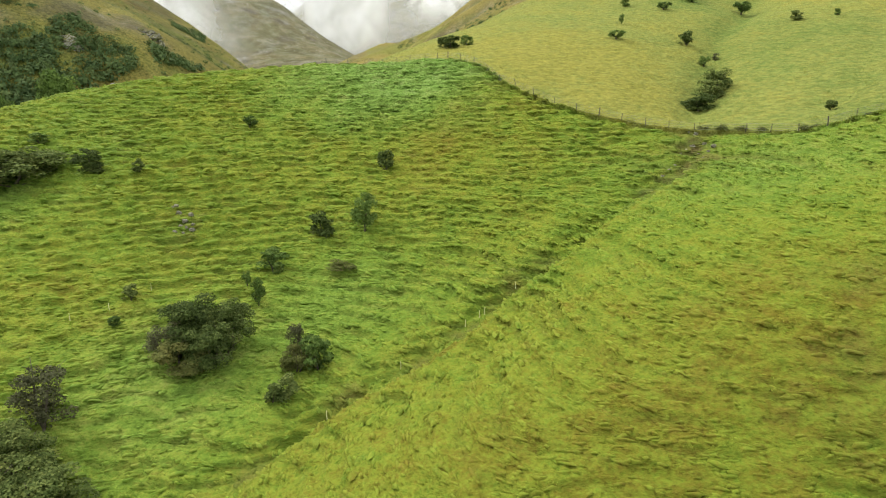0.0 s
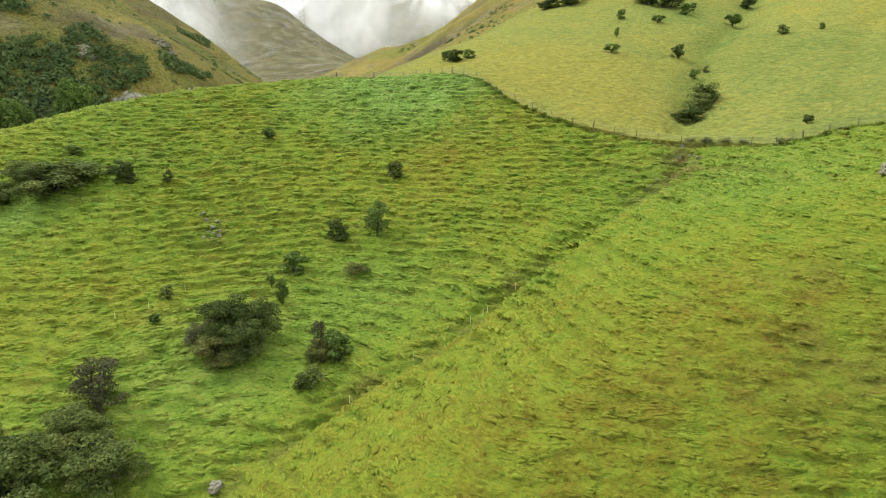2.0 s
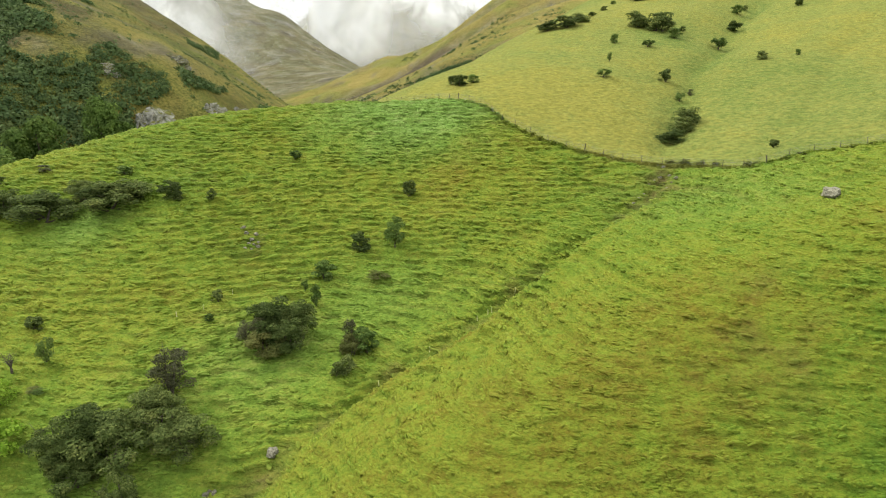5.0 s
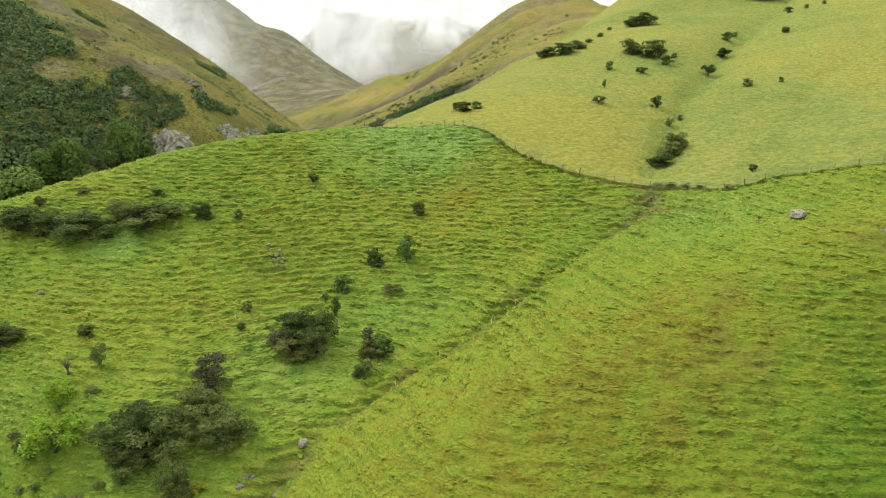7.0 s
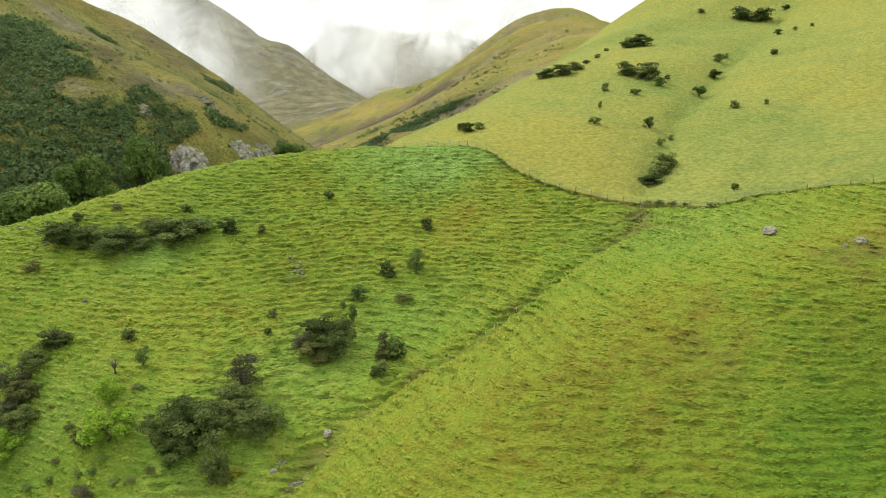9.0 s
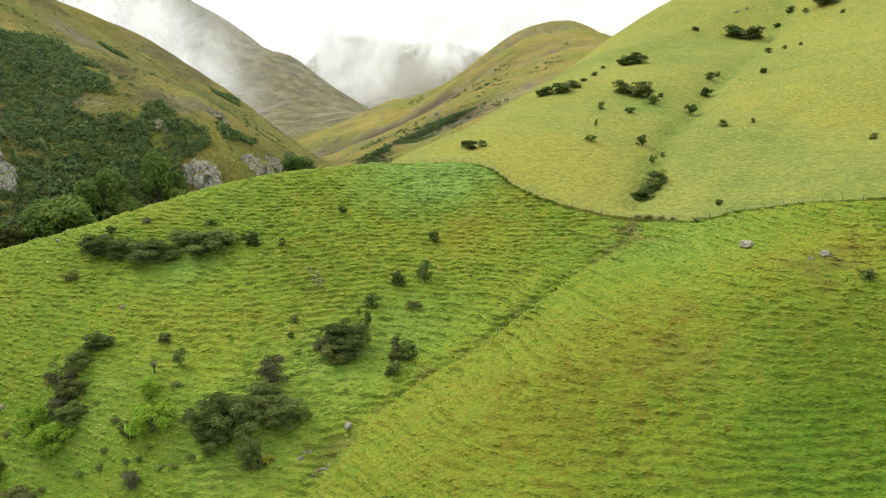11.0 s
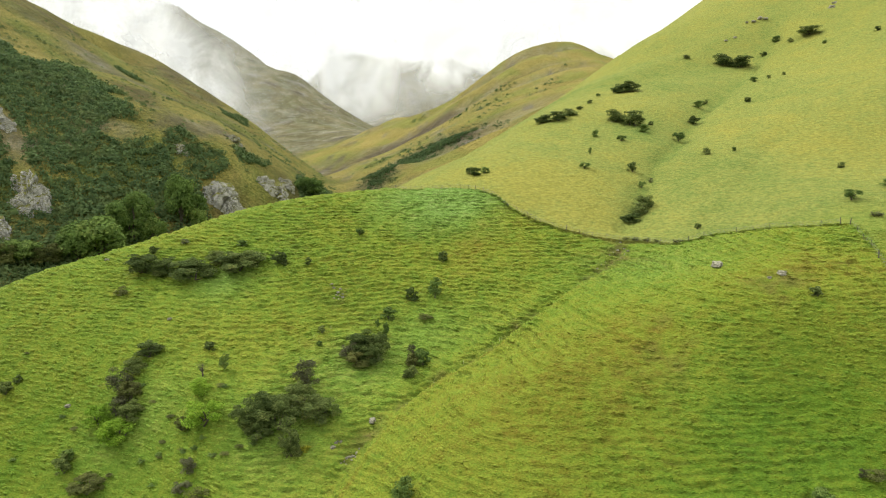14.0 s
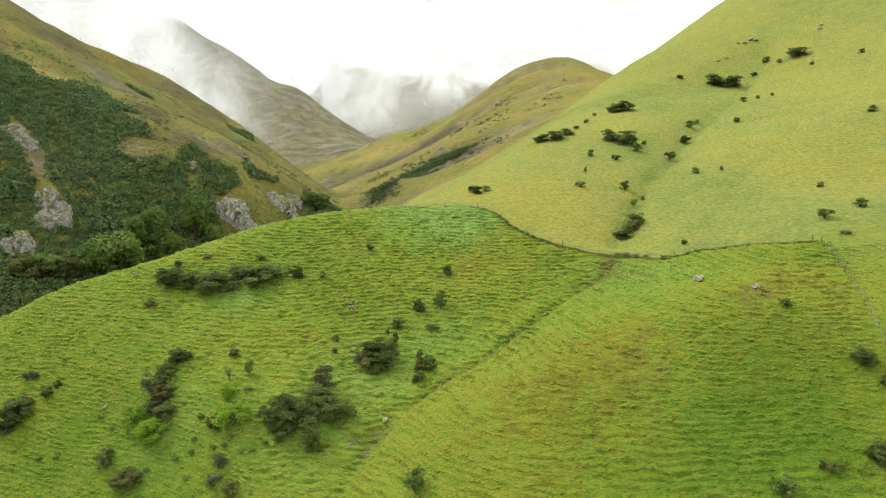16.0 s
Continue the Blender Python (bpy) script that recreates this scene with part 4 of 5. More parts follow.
stand([DOME[1], SMALL[2], SMALL[1], YOUNG[1], SMALL[0], SMALL[2], SMALL[1]], [(59.4, 184.4, 7.4, 5.6), (61.4, 176, 3.2, 3), (66.7, 186.4, 1.9, 1.4), (72.8, 174, 4, 3.8), (84.8, 194.4, 4, 3.5), (93.2, 213.4, 3.6, 3), (98.5, 220.6, 2, 1.6)], "shrubs on the far pasture", 15)
stand([SMALL[2], YOUNG[1], YOUNG[0], YOUNG[1], SMALL[0], YOUNG[1], GREY[0]], [(43, 168.8, 2.1, 2.5), (50.7, 163.6, 2.8, 2.2), (37.7, 150, 1, 2.6), (33.5, 136.2, 2.8, 2.2), (48.1, 139.4, 2.9, 3), (48.7, 130.3, 2, 2.4), (52.5, 134.8, 1.5, 1.6)], "trees on the far pasture", 16)
stand([DOME[0], DOME[0], DOME[1], SMALL[1], SMALL[2], SMALL[0]], [(44.9, 113.6, 4.5, 4.3), (39.6, 106.6, 4.6, 3.0), (42.4, 110.6, 4.2, 3.8), (71.1, 143, 2.3, 2), (79.2, 142.9, 1.1, 1.4), (49.1, 87, 1.5, 1.4)], "shrubs in the far gully", 17)
stand([DOME[0], DOME[0], SMALL[1], SMALL[2], DOME[1], SMALL[0], SMALL[1], SMALL[2], SMALL[0], SMALL[1]], [(132, 290, 9, 6.4), (138, 284, 9.4, 6.4), (116.6, 300, 3.3, 1.8), (161.4, 299, 3.4, 3.4), (172, 286, 10.5, 4.2), (152.3, 291, 3.3, 3), (163.5, 288, 2.7, 2.3), (126.4, 241.5, 2.8, 2.3), (131.1, 237.6, 1.8, 1.7), (136.8, 236.2, 1.5, 1.4)], "shrubs high on the far pasture", 18)
stand([SMALL[0], SMALL[1], YOUNG[1], SMALL[2], GREY[1], SMALL[1], SMALL[0], SMALL[2]], [(109.4, 206.5, 2.5, 2.3), (96.8, 117.5, 1.8, 1.6), (74.7, 74.2, 3, 2.7), (89.2, 85.7, 2.8, 2.3), (74.1, 64.9, 2, 1.2), (136.3, 162, 2.7, 2.3), (182.8, 250, 2.8, 2.2), (168.9, 266.5, 1.7, 1.6)], "shrubs high on the far pasture", 19)
# the valley foot
stand([BIG[0], BIG[1], BIG[1], BIG[0], BIG[1], BIG[0]], [(-118.4, 175, 14, 20), (-107.8, 192.5, 11, 19), (-101.8, 194.2, 6, 9), (-130, 160, 11, 9), (-111.8, 176.4, 9, 11), (-75, 272, 13, 12)], "trees at the valley foot", 20)
stand([BIG[1], BIG[1], BIG[0], BROWN[0], BROWN[0], BIG[0], BIG[1]], [(-122.1, 159.8, 17, 16), (-128.5, 156, 12, 12), (-140, 146, 10, 9), (-134.2, 150, 9, 8), (-144, 142, 9, 8), (-104, 198, 7, 12), (-69, 262, 11, 9)], "trees at the valley foot", 21)
# low weeds and a dead tree on the west slope
DEAD = plant("dead_tree", 91, 10, 90, 0.014, LEAF_GREY, "small bare dead tree with grey branches", "tree", trunk=0.16, stems=8, twigs=34)
place(DEAD, -47.9, 48.2, 2.6, 2.4, 1.1)
WEEDS = [plant("weed_clump", 92, 16, 900, 0.040, LEAF_BROWN, "low brown weed clump on the slope", "weeds", stems=3, open_=0.6),
         plant("weed_clump", 93, 14, 800, 0.042, LEAF_TREE, "low dull green weed clump on the slope", "weeds", stems=3, open_=0.6)]
WEEDS.append(plant("weed_clump", 94, 14, 900, 0.040, leaf_material("yellow_green_leaves", (0.09, 0.11, 0.012), (0.23, 0.24, 0.022), (0.40, 0.38, 0.04)), "low yellow-green flowering weed clump", "weeds", stems=3, open_=0.6))
weed_spots = [(-46.9, 35.6), (-44.7, 34.7), (-51.1, 38.3), (-43.7, 35.7), (-37.4, 33.4), (-35.3, 33.8), (-45.9, 33.5), (-41.4, 32.7), (-39.4, 32.5), (-53.9, 36.6), (-50.9, 36.4), (-47.4, 39.8), (-51.1, 41.9), (-34.4, 35.1), (-33.2, 35.3), (-58.9, 49.0), (-55.7, 45.8), (-42.9, 44.5), (-43.8, 44.8), (-63.3, 36.0), (-61.2, 34.5), (-46.6, 35.2), (-44.2, 32.3), (-45.5, 30.4), (-41.4, 27.5), (-51.1, 36.7), (-58.8, 36.1), (-50.6, 32.5), (-41.1, 32.9), (-72.2, 47.6), (-68.7, 44.7), (-78.1, 42.3), (-81.6, 42.7), (-92.3, 60.1), (-86.9, 62.4)]
stand(WEEDS[:2], [(x, y, 0.9 + 0.5 * math.sin(k * 2.1) ** 2 + 0.5 * (k % 3 == 0), 0.35 + 0.25 * (k % 4 == 1)) for k, (x, y) in enumerate(weed_spots)], "weed clumps on the west slope", 31)
stand(WEEDS[2:], [(-27.5, 33.3, 1.8, 0.9)], "weed clumps on the west slope", 32)



def boulder(name, seed, label, chips=16, upright=0.5, finer=3, material=PALE_STONE, blocky=0.85):
    """A block split along flat faces and roughened by weather."""
    rng = random.Random(seed)
    bm = bmesh.new()
    bmesh.ops.create_icosphere(bm, subdivisions=finer, radius=0.62)
    cuts = []
    for _ in range(chips):
        d = Vector((rng.gauss(0, 1), rng.gauss(0, 1), rng.gauss(0, 1) * (1 - upright) + 0.25)).normalized()
        cuts.append((d, rng.uniform(0.30, 0.47)))
    off = Vector((rng.uniform(0, 90), rng.uniform(0, 90), rng.uniform(0, 90)))
    for v in bm.verts:
        for d, h in cuts:
            over = v.co.dot(d) - h
            if over > 0:
                v.co -= d * over * 0.92
        p = v.co * 5 + off
        bed = abs(noise.noise(Vector((p.x * 0.4, p.y * 0.4, p.z * 2.4))))
        split = noise.cell(Vector((v.co.x * 5.5, v.co.y * 5.5, v.co.z * 1.9)) + off + 0.7 * noise.noise_vector(v.co * 3 + off))
        v.co += Vector((v.co.x, v.co.y, 0.1 * v.co.z)).normalized() * 0.085 * split * blocky
        v.co += v.co.normalized() * (0.060 * noise.fractal(p, 0.7, 2.0, 5) + 0.035 * noise.noise(p * 2.7) - 0.06 * max(0, 0.12 - bed) / 0.12)
    return tagged(new(name, mesh_of(bm, name, material, False)), label, "rock")


def set_stone(template, x, y, w, h, deep, sink, spin, used=set()):
    m = Matrix.LocRotScale((x, y, ground_z(x, y) + h * (0.5 - sink)), Euler((0.1 * math.sin(spin * 7), 0.12 * math.cos(spin * 5), spin)), (w, deep, h))
    if template.name in used:
        return copy_thing(template, m @ Matrix.Diagonal((*template.scale, 1)).inverted())
    used.add(template.name)
    template.matrix_basis = m
    return template


ROCKS = [boulder("boulder", 5, "pale grey lichened boulder sunk in pasture grass"), boulder("boulder", 8, "grey weathered stone lying in the grass", 12)]
for k, (x, y, w, h) in enumerate([(42.2, 57.8, 2.5, 1.3), (48.4, 47, 2.0, 0.8), (46.3, 46.7, 1.0, 0.5), (-30.1, 74.8, 0.7, 0.4), (-28.6, 73, 0.8, 0.45), (-27.5, 71.9, 0.8, 0.4), (-29, 71.1, 0.6, 0.35), (-59.7, 64.1, 1, 0.6), (-81.8, 85, 1.2, 0.7), (-72.1, 49, 1.2, 0.6), (-17.8, 38.3, 1.35, 0.85)]):
    set_stone(ROCKS[k % 2], x, y, w, h, w * 0.8, 0.25, k * 1.9)["group"] = "stones in the pasture"
for k, (x, y) in enumerate([(-21.8, 31.4), (-21.4, 31.7), (-21.1, 32.2), (-20.7, 32.5), (-20.2, 32.7), (-19.6, 32.6), (-21.1, 31.4), (-20.3, 31.8), (-22.8, 34.9), (-22.3, 34.6), (-23.0, 34.4), (-23.3, 33.5), (-23.5, 33.3), (-19.7, 32.1), (-19.4, 33.8)]):
    w = 0.30 + 0.35 * math.sin(k * 2.7) ** 2
    set_stone(ROCKS[k % 2], x, y, w * 1.3, w * 0.7, w, 0.3, k * 2.3)["group"] = "loose stones in the gully"
for k, (x, y) in enumerate([(29.6, 82.4), (30.8, 83.7), (30.6, 80.7), (31.3, 79.8), (32.3, 80.8), (28.5, 81.1), (26.8, 77.9), (25.7, 76.4), (30.1, 77.9), (32.1, 86.5), (31.4, 87.1), (32.2, 83.6), (24.7, 75.4), (-30.4, 74.6), (-29.6, 74.0), (-28.7, 72.9), (-28.8, 72.1), (-29.1, 71.2), (-28.1, 71.9), (-28.2, 73.9), (-28.2, 71.1), (-27.5, 72.4)]):
    w = 0.28 + 0.30 * math.sin(k * 1.9) ** 2
    set_stone(ROCKS[k % 2], x, y, w * 1.3, w * 0.8, w, 0.2, k * 2.9)["group"] = "stones on bare earth"
# rock breaking through high on the far pasture
for k, (x, y, w, h) in enumerate([(158.6, 320.2, 3.2, 1.2), (162.1, 321.4, 4.2, 1.6), (164.7, 320.2, 3.0, 1.1), (155.5, 321.6, 2.4, 0.9), (140.3, 310.2, 2.2, 0.8), (145.2, 310.9, 2.6, 1), (190.2, 302.8, 4, 2), (193.1, 305.6, 3, 1.6)]):
    set_stone(ROCKS[k % 2], x, y, w, h, w * 0.7, 0.35, k * 1.4)["group"] = "rocks high on the far pasture"
CRAGS = [boulder("rock_outcrop", 15, "grey craggy rock outcrop in the scrubby slope", 26, 0.80, 4, STONE, 1.0), boulder("rock_outcrop", 18, "steep grey limestone crag with grassy ledges", 30, 0.88, 4, STONE, 1.15)]
for k, (x, y, w, h, deep) in enumerate([(-99, 214, 13, 18, 11), (-94, 211, 6, 12, 6), (-82, 241, 9, 12, 8), (-87, 236, 6, 8, 6), (-84, 262, 6, 7, 6), (-154, 176, 11, 11, 8), (-149, 173, 7, 12, 7), (-152, 168, 6, 8, 6), (-153, 155, 7, 11, 7), (-156, 150, 5, 7, 5), (-184, 204, 8, 8, 7), (-176, 199, 6, 7, 5), (-111, 268, 8, 4, 6), (-119, 226, 6, 4, 4)]):
    set_stone(CRAGS[k % 2], x, y, w * 1.45, h * 0.92, deep * 1.1, 0.46, k * 2.3)["group"] = "crags across the valley"
    for j, (dx, dy, share) in enumerate(((0.42, -0.25, 0.62), (-0.40, -0.15, 0.50))):
        set_stone(CRAGS[(k + j + 1) % 2], x + dx * w, y + dy * deep, w * share * 1.2, h * share, deep * share, 0.5, k * 1.3 + j * 2.1)["group"] = "crags across the valley"


# ---- scrub over the hillside across the valley ----
SCRUB_SLOPE = [(-330, 200), (-330, 300), (-233, 297), (-206, 264), (-199, 290), (-186, 285), (-163, 260), (-153, 253), (-162, 247), (-155, 243), (-148, 240), (-142, 235), (-149, 223), (-149, 218), (-146, 214), (-131, 222), (-123, 222), (-119, 216), (-111, 217), (-105, 210), (-92, 195), (-62, 190), (-62, 100), (-330, 100)]
SCRUB_TONGUE = [(-127, 233), (-124, 241), (-114, 238), (-105, 240), (-102, 231), (-105, 225), (-110, 218), (-117, 216), (-116, 222), (-124, 223)]
SCRUB_SPOT = [(-105, 254), (-96, 279), (-94, 259), (-99, 238)]
SCRUB_FOOT = [(-85, 288), (-79, 311), (-60, 325), (-58, 250), (-74, 250), (-79, 267)]
SCRUB_STRIP = [(-241, 425), (-228, 440), (-218, 410), (-233, 412)]
SCRUB_HIGH = [(-206, 536), (-188, 561), (-177, 516), (-192, 502)]
ROCK_CHUTE = [(-197, 217), (-190, 217), (-178, 204), (-171, 198), (-165, 187), (-156, 184), (-151, 178), (-148, 171), (-152, 166), (-154, 172), (-162, 176), (-166, 182), (-175, 190), (-184, 196)]


def within(x, y, line):
    """Whether places lie inside a closed line."""
    hit = np.zeros(np.shape(x), bool)
    for (ax, ay), (bx, by) in zip(line, line[1:] + line[:1]):
        if ay != by:
            hit ^= ((ay > y) != (by > y)) & (x < (bx - ax) * (y - ay) / (by - ay) + ax)
    return hit


def bushes(x, y, z, size, leaves, seed, label):
    """Low rounded bushes, each a dome of leaf sprays."""
    rng = np.random.RandomState(seed)
    n = len(x)
    v = rng.randn(n, leaves, 3)
    v /= np.linalg.norm(v, axis=2)[..., None]
    v[..., 2] = np.abs(v[..., 2])
    lump = 1 + 0.22 * np.sin(3 * np.arctan2(v[..., 1], v[..., 0]) + rng.uniform(0, 6.28, (n, 1)))
    p = np.stack([x, y, z - 0.1 * size], -1)[:, None] + v * (size[:, None] * lump)[..., None] * np.array([1.1, 1.1, 1.15]) * rng.uniform(0.72, 1.08, (n, leaves, 1))
    nrm = v + 0.40 * rng.randn(n, leaves, 3)
    nrm /= np.linalg.norm(nrm, axis=2)[..., None]
    u = np.cross(nrm, rng.randn(n, leaves, 3))
    u /= np.linalg.norm(u, axis=2)[..., None]
    w = np.cross(nrm, u)
    s = (size[:, None] * rng.uniform(0.20, 0.36, (n, leaves)))[..., None]
    verts = np.stack([p - u * s, p + u * s, p + w * s * 1.4], 2).reshape(-1, 3)
    return tagged(new("scrub", raw_mesh("scrub", verts, np.arange(len(verts)).reshape(-1, 3), LEAF_SCRUB)), label, "scrub", kind="stuff")


def scrub(count, seed):
    rng = np.random.RandomState(seed)
    x, y = rng.uniform(-300, -58, count), rng.uniform(110, 570, count)
    near, east, west, peak, north, far = landforms(x, y)
    wx, wy = x + 4 * (rough(x, y, 14, 3, 113) - 0.5), y + 6 * (rough(x, y, 14, 3, 117) - 0.5)
    patch = rough(x, y, 34, 3, 111) - 0.5
    dense = within(wx, wy, SCRUB_SLOPE) & ~within(wx + 3 * np.sign(patch), wy, ROCK_CHUTE)
    for line in (SCRUB_TONGUE, SCRUB_SPOT, SCRUB_FOOT, SCRUB_STRIP, SCRUB_HIGH):
        dense |= within(wx, wy, line)
    chance = np.where(dense, 0.95, 0.10 * np.clip((patch - 0.02) * 9, 0, 1) + 0.012) * np.clip(1.25 - y / 620, 0.35, 1)
    for cx, cy, r in ((-99, 211, 7), (-83, 240, 6), (-154, 175, 6), (-153, 154, 5)):
        chance = chance * (1 - 0.95 * blob(x, y, cx, cy, r))
    keep = ((x < -134) | (y > 124)) & (west > np.maximum.reduce([near, east, north, peak]) + 0.5) & (rng.rand(count) < chance)
    x, y, dense = x[keep], y[keep], dense[keep]
    size = rng.uniform(0.75, 1.5, len(x)) * (0.8 + 0.75 * grain(x, y, 10, 115)) * np.where(dense, 1.15, 0.62)
    bushes(x, y, terrain(x, y)["z"], size, 33, seed, "dense dark green scrub covering the valley side")


scrub(62000, 9)


def far_bushes(seed):
    """Dark bushes in the gully and in loose flocks on the slopes at the valley head."""
    rng = np.random.RandomState(seed)
    g = np.array(NORTH_GULLY, float)
    k, q = rng.randint(0, len(g) - 1, 1300), rng.rand(1300)
    spots = [g[k] + (g[k + 1] - g[k]) * q[:, None] + np.array([6.5, 13.0]) * rng.randn(1300, 2)]
    for cx, cy, r, n in ((29, 781, 7, 16), (7, 766, 8, 20), (21, 544, 5, 22), (40, 684, 12, 26), (45, 619, 8, 14), (-49, 961, 6, 16), (62, 806, 9, 40), (107, 713, 5, 12), (138, 792, 4, 5), (-60, 560, 14, 30), (38, 499, 4, 10), (90, 640, 18, 16)):
        spots.append(np.array([cx, cy]) + np.array([r, 1.6 * r]) * rng.randn(n, 2))
    at = np.concatenate(spots)
    x, y = at[:, 0], at[:, 1]
    near, east, west, peak, north, far = landforms(x, y)
    keep = np.maximum(north, west) > np.maximum(near, east)
    x, y = x[keep], y[keep]
    bushes(x, y, terrain(x, y)["z"], rng.uniform(0.9, 2.3, len(x)), 26, seed, "scattered dark bushes on brown mountain slopes")


far_bushes(19)


# ---- the fence ----
def along(line, gap):
    pts = [Vector(p) for p in line]
    out, carry = [], 0.0
    for a, b in zip(pts, pts[1:]):
        d = (b - a).length
        while carry < d:
            out.append(a.lerp(b, carry / d))
            carry += gap
        carry -= d
    return out


def post_mesh(name, r, tall):
    bm = bmesh.new()
    limb(bm, (0, 0, -0.3), (0, 0, tall), r, r * 0.9, 7)
    return mesh_of(bm, name, WOOD, False)


def fence(line, label, gap=3.1):
    root = tagged(new("fence"), label, "fence")
    thin, thick = post_mesh("post", 0.045, 1.10), post_mesh("strainer_post", 0.08, 1.30)
    rng = random.Random(3)
    spots = along(line, gap)
    feet = []
    for k, p in enumerate(spots):
        big = k % 9 == 4 or k in (0, len(spots) - 1)
        ob = new("post", thick if big else thin)
        ob.parent = root
        foot = Vector((p.x, p.y, ground_z(p.x, p.y)))
        ob.matrix_basis = pose(*foot, rng.uniform(-4, 4), rng.uniform(-4, 4), rng.uniform(0, 360))
        feet.append(foot)
    for level in (0.25, 0.48, 0.70, 0.92, 1.08):
        c = bpy.data.curves.new("wire", "CURVE")
        c.dimensions, c.bevel_depth, c.bevel_resolution = "3D", 0.009, 0
        s = c.splines.new("POLY")
        s.points.add(len(feet) - 1)
        for q, f in zip(s.points, feet):
            q.co = (f.x, f.y, f.z + level, 1)
        c.materials.append(WIRE)
        ob = new("wire", c)
        ob.parent = root
    return root


fence(FENCE_LINE, "post and wire fence following the hollow")
fence(FENCE_DOWN, "post and wire fence running down the spur")


# ---- flower stalks by the gully ----
def mullein():
    root = tagged(new("mullein"), "tall yellow mullein stalk standing in grass", "wildflower")
    bm = bmesh.new()
    limb(bm, (0, 0, -0.05), (0, 0, 0.5), 0.02, 0.02, 5)
    part("stalk", mesh_of(bm, "stalk", LEAF_BRIGHT), root)
    bm = bmesh.new()
    limb(bm, (0, 0, 0.45), (0, 0, 1.15), 0.04, 0.015, 6)
    part("flower_spike", mesh_of(bm, "flower_spike", plain_material("yellow_petals", (0.60, 0.60, 0.30), 0.8)), root, "pale yellow flower spike")
    return root


stalk = mullein()
for k, (x, y) in enumerate([(3.1, 54.1), (1.9, 53.7), (3.6, 54.8), (-8.3, 43.5), (-30.8, 58.7), (-28.3, 62.2), (6.6, 58.6), (-3.4, 49.6), (-24, 60), (-33, 56)]):
    m = pose(x, y, ground_z(x, y), 0, 0, k * 50)
    if k:
        copy_thing(stalk, m)["group"] = "mullein stalks"
    else:
        stalk.matrix_basis, stalk["group"] = m, "mullein stalks"


# ---- low cloud lying on the tops ----
def cloud_material(name, density, scale, low, high, white):
    n = Nodes(name)
    n.tree.nodes.remove(n.bsdf)
    uv = n.tree.nodes.new("ShaderNodeAttribute")
    uv.attribute_name = "body"
    billow = n.noise(scale, 6, 0.55, distort=0.6)
    a = n.math("MULTIPLY", n.math("SUBTRACT", billow, low), 1 / (high - low), True)
    a = n.math("MULTIPLY", n.math("MULTIPLY", a, uv.outputs["Fac"]), density, True)
    lit = n.tree.nodes.new("ShaderNodeBsdfDiffuse")
    lit.inputs["Color"].default_value = (white, white * 1.01, white * 1.01, 1)
    glow = n.tree.nodes.new("ShaderNodeBsdfTranslucent")
    glow.inputs["Color"].default_value = (white, white * 1.01, white * 1.01, 1)
    both = n.tree.nodes.new("ShaderNodeMixShader")
    clear = n.tree.nodes.new("ShaderNodeBsdfTransparent")
    out = n.tree.nodes.new("ShaderNodeMixShader")
    n.link(lit.outputs[0], both.inputs[1])
    n.link(glow.outputs[0], both.inputs[2])
    n.link(a, out.inputs[0])
    n.link(clear.outputs[0], out.inputs[1])
    n.link(both.outputs[0], out.inputs[2])
    n.link(out.outputs[0], n.out.inputs["Surface"])
    return n.mat


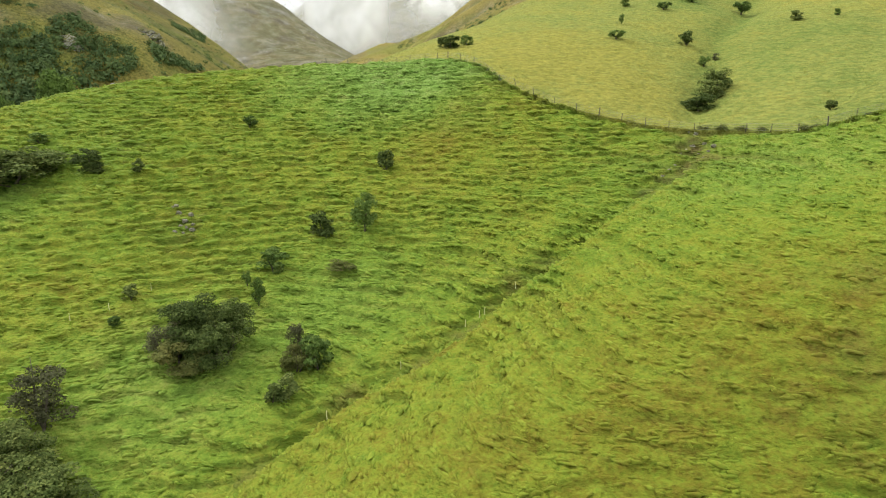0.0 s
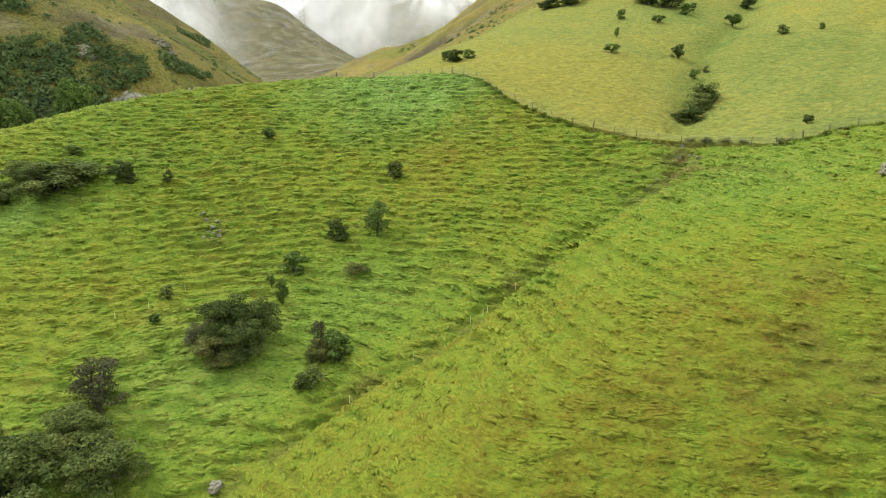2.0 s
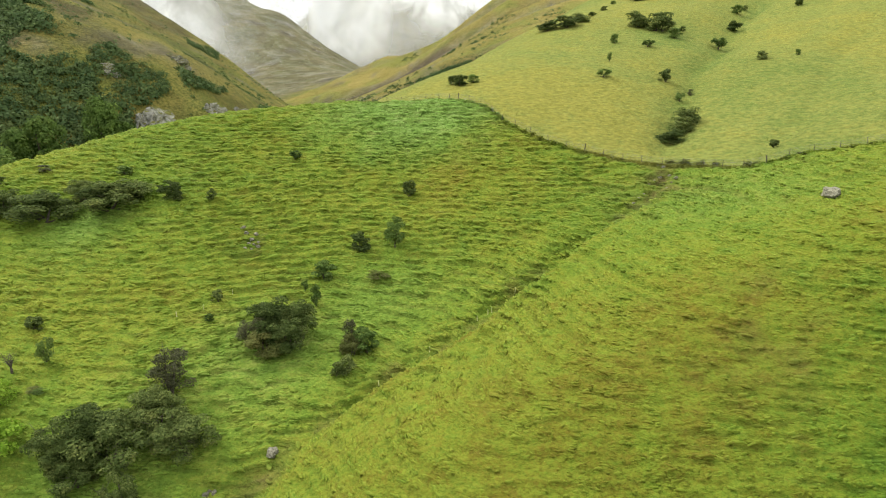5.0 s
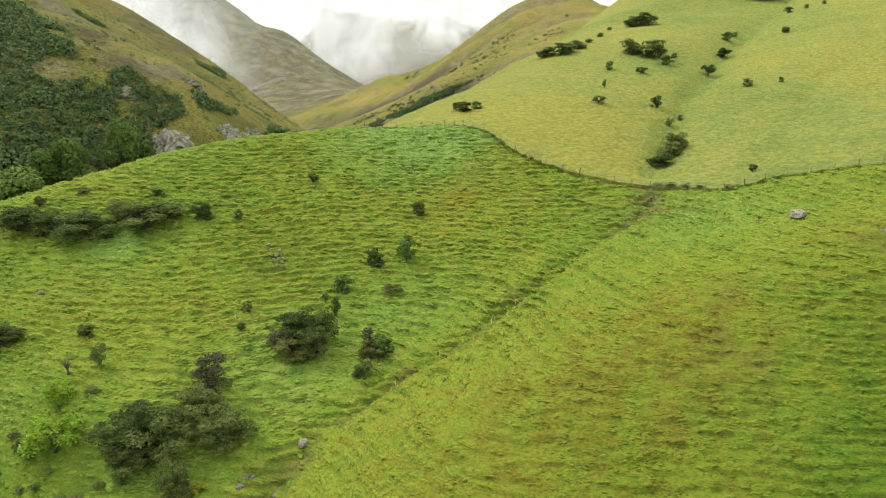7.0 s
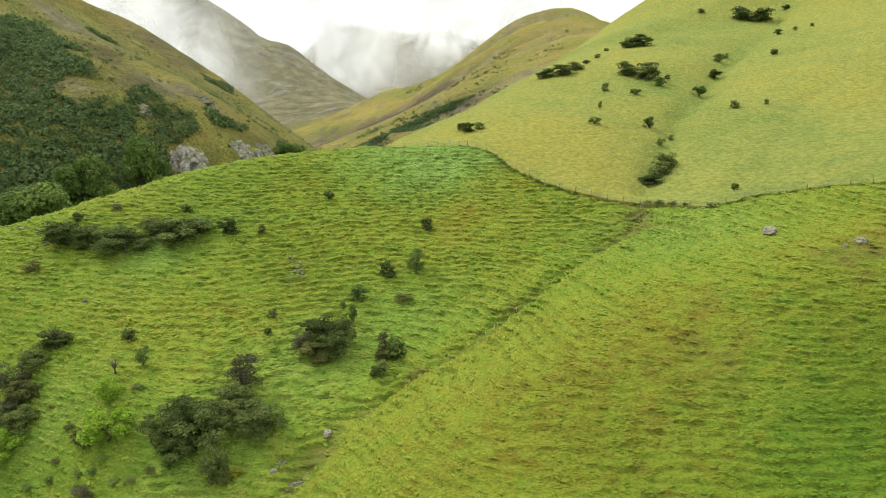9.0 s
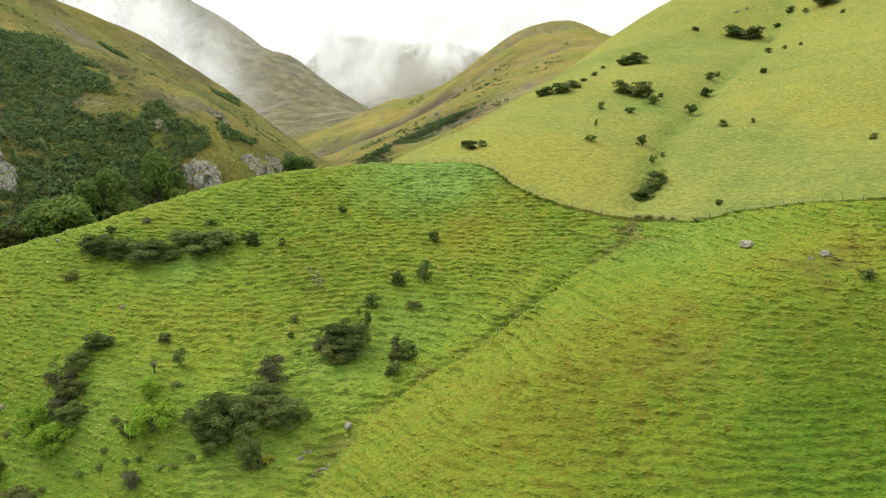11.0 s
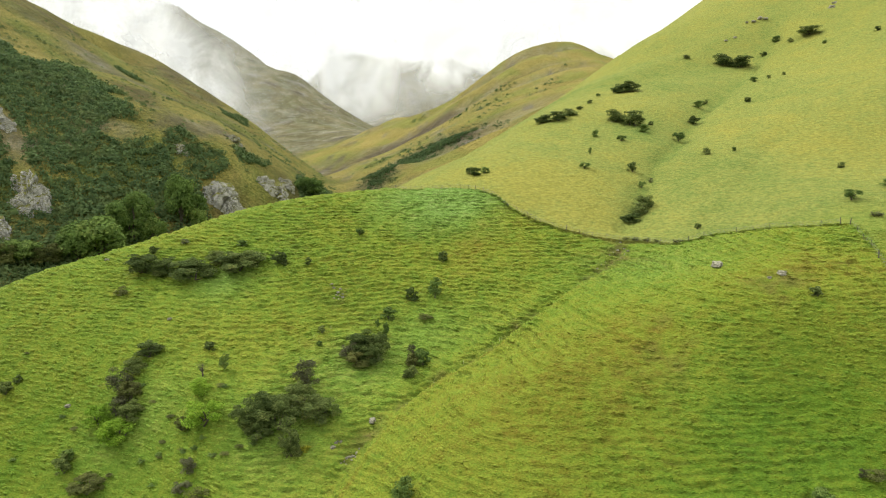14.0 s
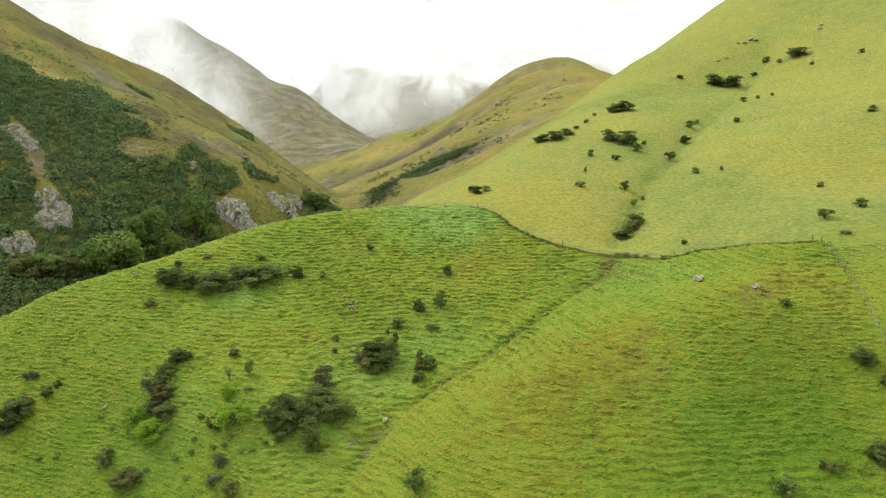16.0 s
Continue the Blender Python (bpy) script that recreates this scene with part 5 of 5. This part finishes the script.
def cloud_bank(x0, x1, y, z0, z1, seed, density, scale, low, high, lean=0.0, fade=(0.3, 0.3, 0.3, 0.3), drop=0.0, white=0.95):
    """A soft bank of mist: a billowing sheet that thins out to its edges (left, right, bottom, top). drop: how far it sinks towards its right end."""
    u, v = np.meshgrid(np.linspace(0, 1, 56), np.linspace(0, 1, 30))
    x = x0 + (x1 - x0) * u
    z = z0 + (z1 - z0) * v - drop * u
    yy = y + 90 * (rough(x, z, 160, 3, seed) - 0.5) + lean * (v - 0.5)
    body = np.ones_like(u)
    for edge, width in zip((u, 1 - u, v, 1 - v), fade):
        f = np.clip(edge / max(width, 1e-3), 0, 1) if width else np.ones_like(u)
        body = body * f * f * (3 - 2 * f)
    idx = np.arange(u.size).reshape(u.shape)
    quads = np.stack([idx[:-1, :-1], idx[:-1, 1:], idx[1:, 1:], idx[1:, :-1]], -1).reshape(-1, 4)
    me = raw_mesh("cloud_bank", np.stack([x, yy, z], -1).reshape(-1, 3), quads, cloud_material("mist", density, scale, low, high, white), {"body": body}, True)
    ob = tagged(new("cloud_bank", me), "soft white mist drifting over the mountain tops", "cloud", kind="structure")
    ob.visible_shadow = False
    return ob


cloud_bank(-920, -385, 1080, 190, 560, 13, 2.0, 0.0055, 0.15, 0.60, fade=(0.02, 0.40, 0.45, 0.02), white=0.92)
cloud_bank(-1150, -560, 1480, 170, 640, 41, 2.6, 0.0050, 0.22, 0.52, fade=(0.02, 0.30, 0.25, 0.02), white=0.93)
cloud_bank(-740, -260, 1050, 215, 415, 3, 2.1, 0.0085, 0.28, 0.64, fade=(0.05, 0.45, 0.45, 0.45), drop=235, white=0.80)
cloud_bank(-700, -240, 1020, 170, 330, 5, 0.6, 0.016, 0.40, 0.70, fade=(0.1, 0.45, 0.4, 0.4), drop=200, white=0.75)
# thin even veil added for distance haze in front of the peak
cloud_bank(-900, 60, 1100, 0, 600, 6, 0.07, 0.003, -0.5, 0.5, fade=(0.02, 0.25, 0.3, 0.02))
cloud_bank(-700, 520, 2300, 110, 560, 7, 2.4, 0.0050, 0.38, 0.60, fade=(0.1, 0.15, 0.7, 0.02))
cloud_bank(-480, -60, 2250, 40, 430, 31, 1.3, 0.006, 0.15, 0.65, fade=(0.2, 0.7, 0.3, 0.02), white=0.84)
# faint sheet added as haze to lighten the far range
cloud_bank(-600, 520, 2100, -20, 420, 8, 0.20, 0.006, 0.0, 0.6, fade=(0.1, 0.1, 0.4, 0.1))
cloud_bank(180, 900, 1500, 150, 420, 9, 1.8, 0.004, 0.25, 0.6, fade=(0.3, 0.1, 0.35, 0.02))
